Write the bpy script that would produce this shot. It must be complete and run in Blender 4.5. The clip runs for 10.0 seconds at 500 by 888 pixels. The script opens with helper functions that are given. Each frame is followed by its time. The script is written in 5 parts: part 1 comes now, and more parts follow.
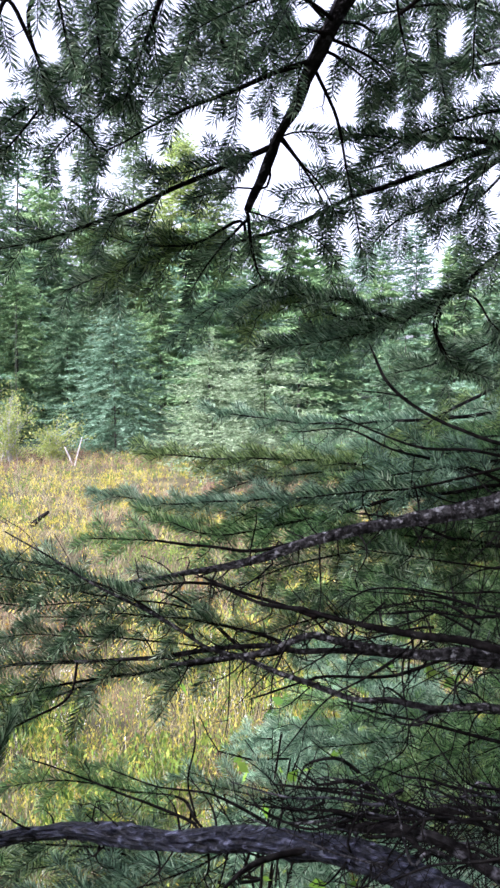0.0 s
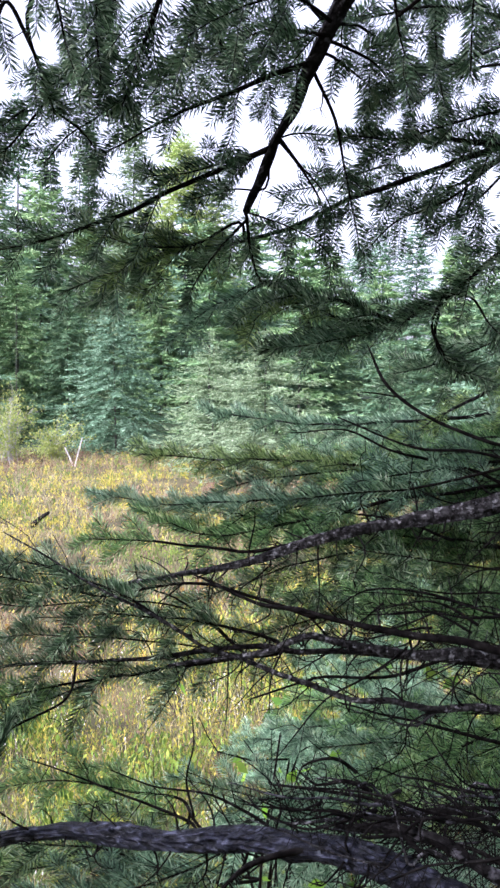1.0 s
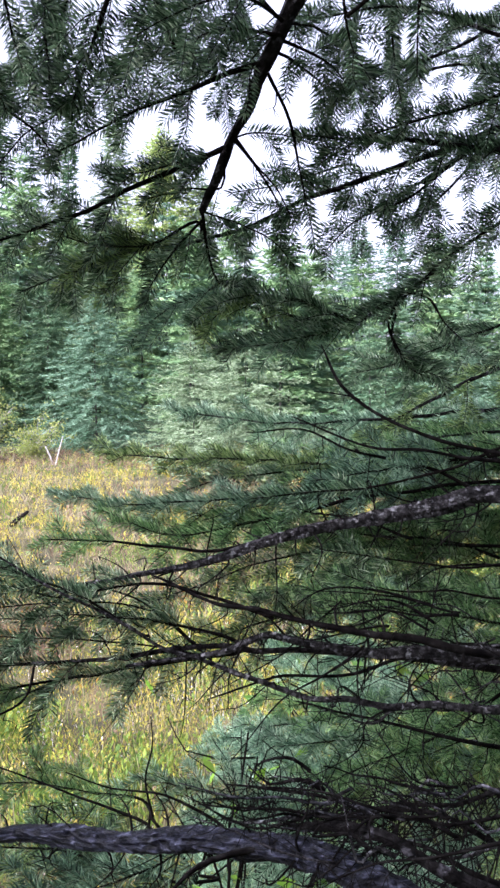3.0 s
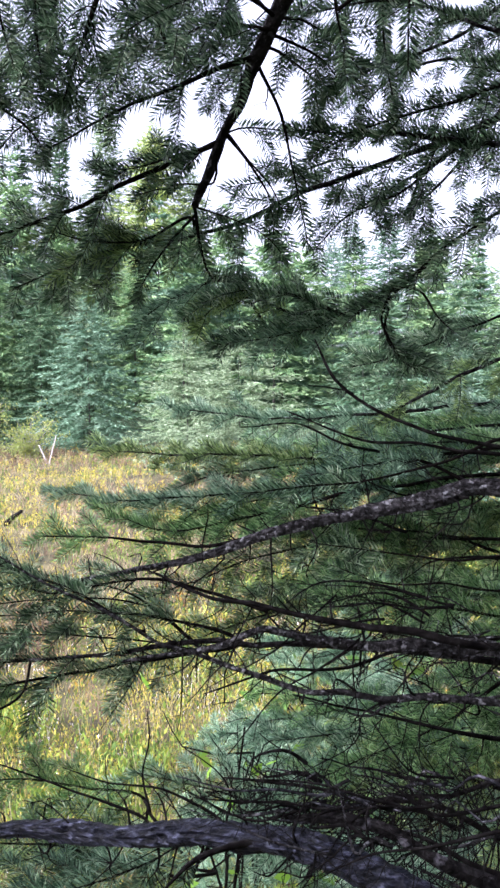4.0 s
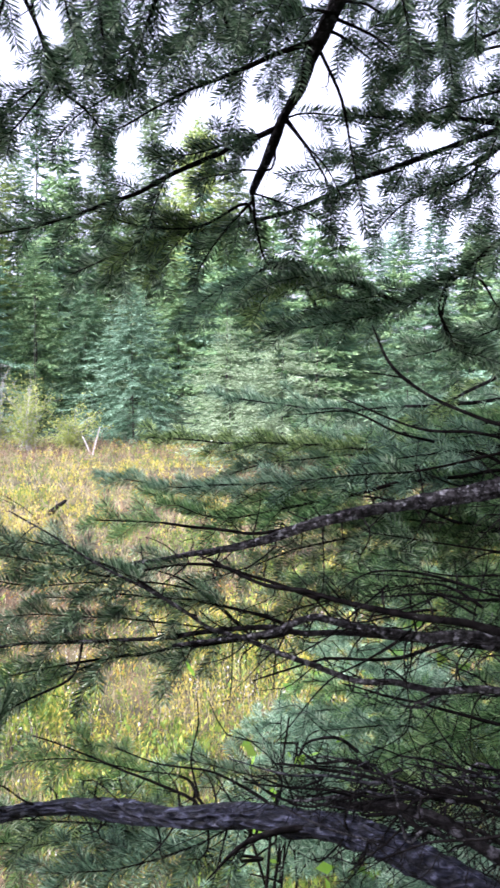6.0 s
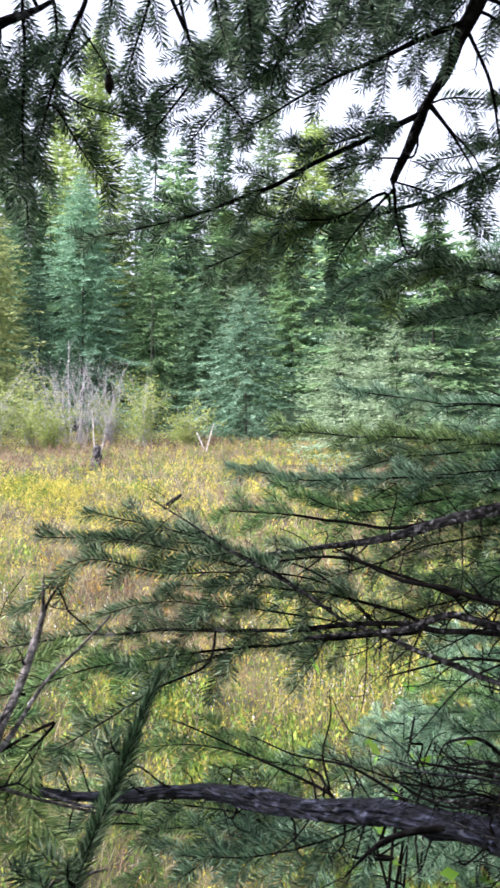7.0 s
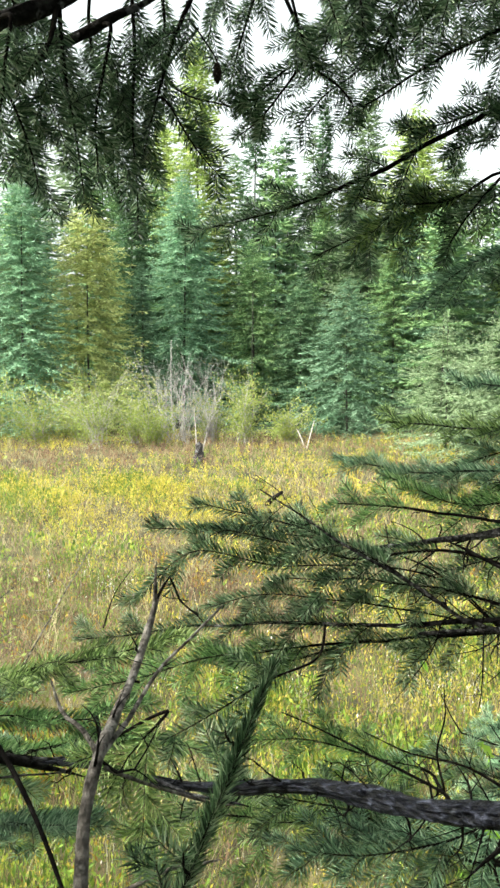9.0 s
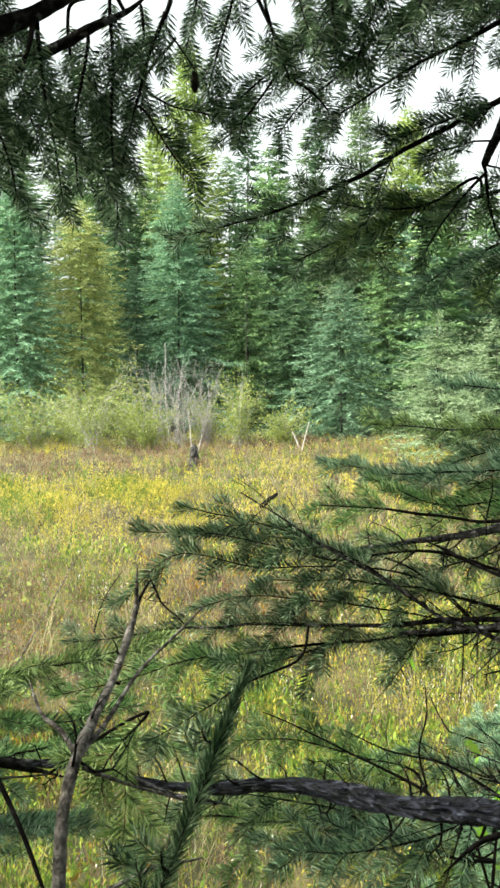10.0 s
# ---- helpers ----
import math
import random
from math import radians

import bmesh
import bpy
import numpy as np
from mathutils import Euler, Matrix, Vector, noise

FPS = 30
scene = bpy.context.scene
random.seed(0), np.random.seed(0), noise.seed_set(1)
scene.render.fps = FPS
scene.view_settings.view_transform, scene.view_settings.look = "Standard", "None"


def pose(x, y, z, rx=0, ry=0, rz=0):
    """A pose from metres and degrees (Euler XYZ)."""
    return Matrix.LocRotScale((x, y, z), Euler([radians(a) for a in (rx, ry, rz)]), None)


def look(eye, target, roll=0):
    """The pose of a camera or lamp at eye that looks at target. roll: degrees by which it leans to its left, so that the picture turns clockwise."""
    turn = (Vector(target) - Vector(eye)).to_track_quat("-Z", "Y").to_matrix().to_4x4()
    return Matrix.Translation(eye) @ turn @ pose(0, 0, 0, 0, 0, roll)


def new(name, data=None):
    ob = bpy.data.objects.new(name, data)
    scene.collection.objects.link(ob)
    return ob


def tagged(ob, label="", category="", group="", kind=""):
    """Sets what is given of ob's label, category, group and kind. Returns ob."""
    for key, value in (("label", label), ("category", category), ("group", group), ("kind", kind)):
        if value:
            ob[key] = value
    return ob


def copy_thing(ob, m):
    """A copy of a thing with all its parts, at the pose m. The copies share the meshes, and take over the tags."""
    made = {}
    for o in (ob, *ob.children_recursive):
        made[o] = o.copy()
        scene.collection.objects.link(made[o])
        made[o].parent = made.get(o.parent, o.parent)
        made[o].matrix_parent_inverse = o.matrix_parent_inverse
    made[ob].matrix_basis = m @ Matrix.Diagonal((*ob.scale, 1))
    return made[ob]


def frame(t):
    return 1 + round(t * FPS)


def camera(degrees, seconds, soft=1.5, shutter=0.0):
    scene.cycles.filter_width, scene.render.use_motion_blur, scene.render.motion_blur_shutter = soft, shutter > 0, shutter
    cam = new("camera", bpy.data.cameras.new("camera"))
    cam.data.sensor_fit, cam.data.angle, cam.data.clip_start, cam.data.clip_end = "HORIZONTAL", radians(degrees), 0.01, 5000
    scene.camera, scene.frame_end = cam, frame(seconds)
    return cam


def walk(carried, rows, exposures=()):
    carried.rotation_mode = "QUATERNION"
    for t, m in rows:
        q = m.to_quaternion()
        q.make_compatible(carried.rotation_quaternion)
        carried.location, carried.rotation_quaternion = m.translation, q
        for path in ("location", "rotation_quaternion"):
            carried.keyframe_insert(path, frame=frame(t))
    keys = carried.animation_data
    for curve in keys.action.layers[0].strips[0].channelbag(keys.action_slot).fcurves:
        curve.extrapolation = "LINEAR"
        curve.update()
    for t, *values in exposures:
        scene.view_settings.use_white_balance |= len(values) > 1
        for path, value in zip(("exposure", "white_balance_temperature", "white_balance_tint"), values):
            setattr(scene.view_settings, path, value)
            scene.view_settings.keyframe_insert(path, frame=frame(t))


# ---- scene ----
# Path: seconds, place relative to the first eye, yaw, pitch, roll
EYE = 2.3
ROWS = [
    (0.0, 0.0000, 0.0000, 0.0000, -0.00, -3.20, 0.00),
    (0.5, 0.0014, 0.0000, -0.0015, 0.06, -3.20, -0.00),
    (1.0, 0.0031, -0.0028, 0.0006, 0.02, -3.16, 0.02),
    (1.5, 0.0103, -0.0041, 0.0010, 0.07, -3.17, -0.03),
    (2.0, 0.0178, -0.0066, 0.0016, -0.03, -3.15, -0.04),
    (2.5, 0.0328, -0.0032, 0.0057, -0.44, -3.25, -0.14),
    (3.0, 0.0477, -0.0031, 0.0041, -1.16, -3.32, -0.19),
    (4.5, 0.0464, -0.0071, -0.0028, -1.61, -3.61, -0.67),
    (5.0, 0.0464, -0.0040, -0.0051, -1.14, -3.72, -0.47),
    (6.3, 0.0116, -0.0046, -0.0190, 3.40, -3.90, 0.35),
    (6.5, 0.0018, -0.0029, -0.0221, 5.37, -3.93, 0.42),
    (7.0, -0.0198, -0.0016, -0.0258, 8.73, -4.02, 0.41),
    (7.5, -0.0367, 0.0062, -0.0327, 11.11, -4.11, 0.36),
    (8.0, -0.0385, 0.0118, -0.0370, 13.17, -4.19, 0.24),
    (8.5, -0.0433, 0.0173, -0.0395, 14.89, -4.19, -0.05),
    (9.0, -0.0390, 0.0140, -0.0391, 15.52, -4.20, -0.28),
    (9.5, -0.0351, 0.0057, -0.0368, 15.79, -4.16, -0.53),
    (10.0, -0.0101, 0.0035, -0.0358, 15.23, -4.05, -0.82),
]
cam = camera(32.9, 10.0, soft=2.6, shutter=0.4)
walk(cam, [(t, pose(x, y, EYE + z, 90 + pitch, 0, yaw) @ pose(0, 0, 0, 0, 0, roll)) for t, x, y, z, yaw, pitch, roll in ROWS],
     exposures=[(0.0, 2.08, 5720, 27), (3.0, 2.08, 5720, 27), (4.5, 2.26, 5720, 29), (5.0, 2.31, 5720, 31), (6.5, 2.12, 5770, 26), (7.5, 1.95, 6200, 14), (8.5, 2.01, 6750, 2), (9.5, 2.06, 6850, 0), (10.0, 1.88, 6930, -1)])

# ---- light: a bright, thinly overcast afternoon ----
world = bpy.data.worlds.new("overcast_sky")
world.use_nodes = True
scene.world = world
nt = world.node_tree
sky = nt.nodes.new("ShaderNodeTexSky")
sky.sky_type, sky.sun_disc = "NISHITA", False
sky.sun_elevation, sky.sun_rotation = radians(43), radians(-128)
sky.air_density, sky.dust_density, sky.ozone_density = 1.0, 6.0, 1.0
grey = nt.nodes.new("ShaderNodeHueSaturation")
grey.inputs["Saturation"].default_value = 0.3
nt.links.new(sky.outputs["Color"], grey.inputs["Color"])
nt.links.new(grey.outputs["Color"], nt.nodes["Background"].inputs["Color"])
nt.nodes["Background"].inputs["Strength"].default_value = 0.15
sun = new("sun", bpy.data.lights.new("sun", "SUN"))
sun.data.energy, sun.data.angle, sun.data.color = 1.8, radians(15), (1.0, 0.95, 0.85)
sun.matrix_world = look((-14, -5, 15), (0, 6, 0))


# ---- materials ----
def material(name, colours, by="noise", scale=8.0, detail=6.0, rough=0.8, bump=0.0, bump_scale=40.0, clear=0.0, stretch=(1, 1, 1),
             patch=None, patch_scale=5.0, patch_cut=0.55, gloss=0.3):
    """A surface whose colour runs through colours, by grain, by piece or by thing; clear lets light through, patch lays stains or lichen on it."""
    m = bpy.data.materials.new(name)
    m.use_nodes = True
    t = m.node_tree
    n, l = t.nodes, t.links
    bsdf = n["Principled BSDF"]
    bsdf.inputs["Roughness"].default_value = rough
    bsdf.inputs["Specular IOR Level"].default_value = gloss
    co = n.new("ShaderNodeTexCoord")
    mp = n.new("ShaderNodeMapping")
    mp.inputs["Scale"].default_value = stretch
    l.new(co.outputs["Object"], mp.inputs["Vector"])
    ns = n.new("ShaderNodeTexNoise")
    ns.inputs["Scale"].default_value, ns.inputs["Detail"].default_value = scale, detail
    l.new(mp.outputs["Vector"], ns.inputs["Vector"])
    ramp = n.new("ShaderNodeValToRGB")
    el = ramp.color_ramp.elements
    while len(el) < len(colours):
        el.new(0.5)
    lo, hi = (0.32, 0.68) if by == "noise" else (0.0, 1.0)
    for i, c in enumerate(colours):
        el[i].position, el[i].color = lo + (hi - lo) * i / max(1, len(colours) - 1), (*c, 1)
    if by == "noise":
        l.new(ns.outputs["Fac"], ramp.inputs["Fac"])
        colour = ramp.outputs["Color"]
    else:
        geo = n.new("ShaderNodeNewGeometry")
        oi = n.new("ShaderNodeObjectInfo")
        mix = n.new("ShaderNodeMath")
        mix.operation = "MULTIPLY_ADD"
        mix.inputs[1].default_value = 0.8 if by == "piece" else 0.3
        add = n.new("ShaderNodeMath")
        add.operation = "MULTIPLY_ADD"
        add.inputs[1].default_value = 0.12 if by == "piece" else 0.55
        n2 = n.new("ShaderNodeMath")
        n2.operation = "MULTIPLY_ADD"
        n2.inputs[1].default_value, n2.inputs[2].default_value = 0.7, -0.3
        l.new(ns.outputs["Fac"], n2.inputs[0])
        l.new(oi.outputs["Random"], add.inputs[0])
        l.new(n2.outputs[0], add.inputs[2])
        l.new(geo.outputs["Random Per Island"], mix.inputs[0])
        l.new(add.outputs[0], mix.inputs[2])
        l.new(mix.outputs[0], ramp.inputs["Fac"])
        colour = ramp.outputs["Color"]
    if patch:
        pn = n.new("ShaderNodeTexNoise")
        pn.inputs["Scale"].default_value, pn.inputs["Detail"].default_value = patch_scale, 8
        l.new(co.outputs["Object"], pn.inputs["Vector"])
        pr = n.new("ShaderNodeValToRGB")
        pr.color_ramp.elements[0].position, pr.color_ramp.elements[1].position = patch_cut, patch_cut + 0.12
        l.new(pn.outputs["Fac"], pr.inputs["Fac"])
        mx = n.new("ShaderNodeMix")
        mx.data_type = "RGBA"
        mx.inputs["B"].default_value = (*patch, 1)
        l.new(pr.outputs["Color"], mx.inputs["Factor"])
        l.new(colour, mx.inputs["A"])
        colour = mx.outputs["Result"]
    l.new(colour, bsdf.inputs["Base Color"])
    if bump:
        bn = n.new("ShaderNodeTexNoise")
        bn.inputs["Scale"].default_value, bn.inputs["Detail"].default_value = bump_scale, 8
        l.new(mp.outputs["Vector"], bn.inputs["Vector"])
        b = n.new("ShaderNodeBump")
        b.inputs["Strength"].default_value, b.inputs["Distance"].default_value = bump, 0.01
        l.new(bn.outputs["Fac"], b.inputs["Height"])
        l.new(b.outputs["Normal"], bsdf.inputs["Normal"])
    if clear:
        tr = n.new("ShaderNodeBsdfTranslucent")
        l.new(colour, tr.inputs["Color"])
        ms = n.new("ShaderNodeMixShader")
        ms.inputs["Fac"].default_value = clear
        l.new(bsdf.outputs["BSDF"], ms.inputs[1])
        l.new(tr.outputs["BSDF"], ms.inputs[2])
        l.new(ms.outputs["Shader"], n["Material Output"].inputs["Surface"])
    return m


# Near-black, below real bark: the shade under the boughs is in the colour.
BARK = material("shaded_spruce_bark", [(0.0045, 0.0042, 0.0042), (0.014, 0.0125, 0.0122), (0.036, 0.033, 0.033)], scale=70, gloss=0.06, rough=0.9, bump=0.8, bump_scale=120,
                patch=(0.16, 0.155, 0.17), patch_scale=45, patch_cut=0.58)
# Grey bark; palest steps paint highlights on the log, darkest ones its shade.
LOGBARK = material("highlit_dead_bark", [(0.00105, 0.001275, 0.00234), (0.0048, 0.00555, 0.00975), (0.0195, 0.02175, 0.03588), (0.0975, 0.105, 0.1521)], scale=120, gloss=0.22, rough=0.42, bump=1.0, bump_scale=120, stretch=(0.35, 1, 1),
                   patch=(0.11, 0.118, 0.14), patch_scale=60, patch_cut=0.64)
LICHENBARK = material("lichen_grey_bark", [(0.007, 0.0068, 0.007), (0.03, 0.028, 0.0285), (0.10, 0.097, 0.10)], scale=90, gloss=0.06, rough=0.95, bump=1.0, bump_scale=150,
                      patch=(0.32, 0.32, 0.335), patch_scale=85, patch_cut=0.57)
# Twigs likewise carry the shade of the stand in their base colours.
TWIG = material("shaded_twig_bark", [(0.003135, 0.002436, 0.001914), (0.00726, 0.005655, 0.004785), (0.01353, 0.01192, 0.01001)], scale=60, gloss=0.05, rough=0.9)
DEADTWIG = material("shaded_dead_twig_bark", [(0.0025, 0.0021, 0.002), (0.0085, 0.0073, 0.0068), (0.022, 0.020, 0.019)], scale=60, gloss=0.06, rough=0.95, patch=(0.13, 0.125, 0.12), patch_scale=90, patch_cut=0.66)
# Ramp ends put pale gleam and deep shade on single needles.
NEEDLE = material("spruce_needles", [(0.004136, 0.011, 0.00552), (0.01654, 0.04, 0.0184), (0.06824, 0.14, 0.0644), (0.1965, 0.32, 0.1702), (0.5377, 0.64, 0.4416)], by="piece", scale=6,
                  rough=0.4, gloss=0.28, clear=0.2)
# Lighter needle sets in three hues; light on these boughs is in their colour.
LITGREEN = material("lit_green_needles", [(0.008272, 0.026, 0.00828), (0.0517, 0.13, 0.0414), (0.1448, 0.3, 0.1012), (0.3205, 0.53, 0.2116), (0.6204, 0.78, 0.4416)], by="piece", scale=6, rough=0.4, gloss=0.3, clear=0.2)
BLUISH = material("bluish_needles", [(0.00945, 0.02619, 0.01488), (0.05775, 0.1261, 0.07254), (0.147, 0.2716, 0.1628), (0.3045, 0.485, 0.3069), (0.588, 0.7275, 0.5301)], by="piece", scale=6, rough=0.4, gloss=0.3, clear=0.2)
OLIVE = material("olive_needles", [(0.011, 0.022, 0.007), (0.0682, 0.12, 0.035), (0.1815, 0.29, 0.088), (0.341, 0.48, 0.165), (0.594, 0.7, 0.33)], by="piece", scale=6, rough=0.4, gloss=0.3, clear=0.2)
CROWN = {
    "green": material("green_crown", [(0.08484, 0.1627, 0.0751), (0.1414, 0.2503, 0.1127), (0.2262, 0.3505, 0.1627), (0.3394, 0.4507, 0.2253)], by="piece", scale=1.2, rough=0.7, gloss=0.12, clear=0.3),
    "blue": material("blue_green_crown", [(0.05443, 0.1148, 0.06765), (0.09794, 0.1836, 0.1108), (0.1588, 0.2616, 0.171), (0.2404, 0.3534, 0.2462)], by="piece", scale=1.2, rough=0.7, gloss=0.12, clear=0.3),
    "gold": material("yellow_green_crown", [(0.1455, 0.2221, 0.06707), (0.2527, 0.3521, 0.109), (0.3827, 0.4746, 0.1594), (0.5511, 0.6124, 0.2515)], by="piece", scale=1.2, rough=0.7, gloss=0.12, clear=0.3),
    "pale": material("pale_green_crown", [(0.1055, 0.1705, 0.08969), (0.1739, 0.2479, 0.1372), (0.2477, 0.3306, 0.1953), (0.3268, 0.4029, 0.2639)], by="piece", scale=1.2, rough=0.7, gloss=0.12, clear=0.3),
    "mint": material("mint_crown", [(0.10, 0.20, 0.12), (0.17, 0.31, 0.19), (0.25, 0.41, 0.27), (0.36, 0.52, 0.36)], by="piece", scale=1.2, rough=0.7, gloss=0.12, clear=0.3),
    "olive": material("olive_crown", [(0.2438, 0.2896, 0.115), (0.4023, 0.4559, 0.1869), (0.5607, 0.6038, 0.2731), (0.7314, 0.7394, 0.3881)], by="piece", scale=1.2, rough=0.7, gloss=0.12, clear=0.3),
    "dark": material("dark_crown", [(0.0427, 0.0918, 0.0486), (0.0732, 0.1512, 0.081), (0.122, 0.2052, 0.1134), (0.183, 0.2592, 0.1512)], by="piece", scale=1.2, rough=0.7, gloss=0.12, clear=0.3),
}
FARBARK = material("far_bark", [(0.03, 0.03, 0.026), (0.07, 0.066, 0.056)], scale=6, rough=0.95)
PALEWOOD = material("weathered_wood", [(0.22, 0.20, 0.19), (0.38, 0.35, 0.33), (0.5, 0.48, 0.46)], scale=12, rough=0.85, stretch=(4, 4, 0.5), bump=0.4)
GREYWOOD = material("grey_dead_wood", [(0.22, 0.20, 0.20), (0.36, 0.34, 0.35), (0.48, 0.46, 0.47)], scale=5, rough=0.9)
WILLOW = material("willow_leaves", [(0.1547, 0.2228, 0.0544), (0.2364, 0.3063, 0.07771), (0.3274, 0.3806, 0.1089), (0.4091, 0.427, 0.1398)], by="piece", scale=1.0, rough=0.6, clear=0.45)
BROAD = material("bright_leaves", [(0.06, 0.17, 0.025), (0.13, 0.27, 0.04), (0.27, 0.38, 0.05)], by="piece", scale=3, rough=0.45, clear=0.4)
LIME = material("lime_leaves", [(0.16, 0.36, 0.03), (0.26, 0.50, 0.05), (0.40, 0.60, 0.08)], by="piece", scale=3, rough=0.4, clear=0.45)
GROUND = material("meadow_soil", [(0.018, 0.018, 0.009), (0.05, 0.046, 0.02), (0.12, 0.10, 0.045)], scale=1.5, detail=10, rough=0.95, bump=0.6, bump_scale=12)
GRASS = {
    "tan_grass": material("tan_grass", [(0.1032, 0.0882, 0.0475), (0.2752, 0.245, 0.133), (0.4644, 0.4214, 0.2565)], by="piece", scale=0.6, rough=0.7, gloss=0.12, clear=0.35),
    "yellow_herb": material("yellow_herb", [(0.1566, 0.171, 0.02916), (0.3327, 0.3182, 0.0486), (0.5088, 0.437, 0.07776), (0.5871, 0.4655, 0.1458)], by="piece", scale=0.6, rough=0.6, gloss=0.12, clear=0.4),
    "green_herb": material("green_herb", [(0.046, 0.0805, 0.022), (0.1265, 0.1955, 0.0418), (0.253, 0.322, 0.066)], by="piece", scale=0.6, rough=0.6, gloss=0.12, clear=0.4),
    "russet_herb": material("russet_herb", [(0.07219, 0.04329, 0.03031), (0.1903, 0.121, 0.08269), (0.3413, 0.2291, 0.1584)], by="piece", scale=0.6, rough=0.8, gloss=0.12, clear=0.3),
    "bronze_herb": material("bronze_herb", [(0.09954, 0.05678, 0.01438), (0.2587, 0.1476, 0.02875), (0.398, 0.2498, 0.04792), (0.4179, 0.3407, 0.06708)], by="piece", scale=0.6, rough=0.6, gloss=0.12, clear=0.35),
    "leafy_herb": material("leafy_herb", [(0.036, 0.072, 0.0198), (0.096, 0.168, 0.033), (0.192, 0.288, 0.0495), (0.396, 0.432, 0.077)], by="piece", scale=0.6, rough=0.5, gloss=0.15, clear=0.35),
    "seed_head": material("seed_head", [(0.6, 0.56, 0.52), (0.75, 0.72, 0.7), (0.8, 0.79, 0.77)], by="piece", scale=1, rough=0.9, gloss=0.12, clear=0.3),
}
_t = GROUND.node_tree
_xyz, _edge, _mix = (_t.nodes.new(k) for k in ("ShaderNodeSeparateXYZ", "ShaderNodeMapRange", "ShaderNodeMix"))
_mix.data_type = "RGBA"
_edge.inputs["From Min"].default_value, _edge.inputs["From Max"].default_value = 31.0, 37.0
_mix.inputs["B"].default_value = (0.025, 0.045, 0.018, 1)  # dark green forest floor past the meadow's edge
_base = _t.nodes["Principled BSDF"].inputs["Base Color"]
_from = _base.links[0].from_socket
_t.links.new(next(k for k in _t.nodes if k.type == "TEX_COORD").outputs["Object"], _xyz.inputs[0])
_t.links.new(_xyz.outputs["Y"], _edge.inputs["Value"])
_t.links.new(_edge.outputs["Result"], _mix.inputs["Factor"])
_t.links.new(_from, _mix.inputs["A"])
_t.links.new(_mix.outputs["Result"], _base)
STEMBARK = material("mottled_stem_bark", [(0.035, 0.031, 0.029), (0.14, 0.125, 0.115), (0.34, 0.31, 0.29)], scale=70, gloss=0.06, rough=0.9, bump=0.8, bump_scale=150,
                    patch=(0.30, 0.29, 0.27), patch_scale=45, patch_cut=0.58)
GREYTWIG = material("grey_twig_bark", [(0.004, 0.004, 0.0045), (0.02, 0.02, 0.0225), (0.062, 0.062, 0.07), (0.19, 0.19, 0.212)], scale=80, gloss=0.04, rough=0.9, patch=(0.12, 0.122, 0.135), patch_scale=90, patch_cut=0.63)
CONE = material("cone_scales", [(0.03, 0.02, 0.015), (0.07, 0.045, 0.03)], scale=90, rough=0.7, bump=1.0, bump_scale=200)

rng = np.random.default_rng(7)


# ---- mesh tools ----
def unit(v):
    v = np.asarray(v, float)
    return v / np.maximum(np.linalg.norm(v, axis=-1, keepdims=True), 1e-9)


class Heap:
    """Gathers triangles of many small pieces into one mesh."""

    def __init__(self):
        self.v, self.f, self.n = [], [], 0

    def add(self, verts, faces):
        self.v.append(np.asarray(verts, float).reshape(-1, 3))
        self.f.append(np.asarray(faces, int).reshape(-1, 3) + self.n)
        self.n += len(self.v[-1])

    def mesh(self, name, mat, smooth=False):
        v = np.concatenate(self.v) if self.v else np.zeros((0, 3))
        f = np.concatenate(self.f) if self.f else np.zeros((0, 3), int)
        me = bpy.data.meshes.new(name)
        me.vertices.add(len(v))
        me.vertices.foreach_set("co", v.astype(np.float32).ravel())
        me.loops.add(3 * len(f))
        me.loops.foreach_set("vertex_index", f.astype(np.int32).ravel())
        me.polygons.add(len(f))
        me.polygons.foreach_set("loop_start", np.arange(0, 3 * len(f), 3, dtype=np.int32))
        me.polygons.foreach_set("use_smooth", np.full(len(f), smooth))
        me.update(calc_edges=True)
        me.validate()
        me.materials.append(mat)
        return me


def part(name, heap, mat, parent=None, label="", kind="", smooth=False):
    ob = new(name, heap.mesh(name, mat, smooth))
    if parent is not None:
        ob.parent = parent
    return tagged(ob, label, "", "", kind)


def spline(points, step=0.02):
    """A smooth line through unevenly spaced points, in even steps."""
    p = np.asarray(points, float)
    h = np.maximum(np.linalg.norm(np.diff(p, axis=0), axis=1), 1e-6)[:, None]
    d = np.diff(p, axis=0) / h
    m = np.concatenate([d[:1], (d[1:] * h[:-1] + d[:-1] * h[1:]) / (h[1:] + h[:-1]), d[-1:]])
    out = []
    for i in range(len(p) - 1):
        t = np.linspace(0, 1, max(2, int(h[i, 0] / step)), endpoint=False)[:, None]
        out.append((2 * t**3 - 3 * t**2 + 1) * p[i] + (t**3 - 2 * t**2 + t) * h[i] * m[i] + (3 * t**2 - 2 * t**3) * p[i + 1] + (t**3 - t**2) * h[i] * m[i + 1])
    out.append(p[-1:])
    return np.concatenate(out)


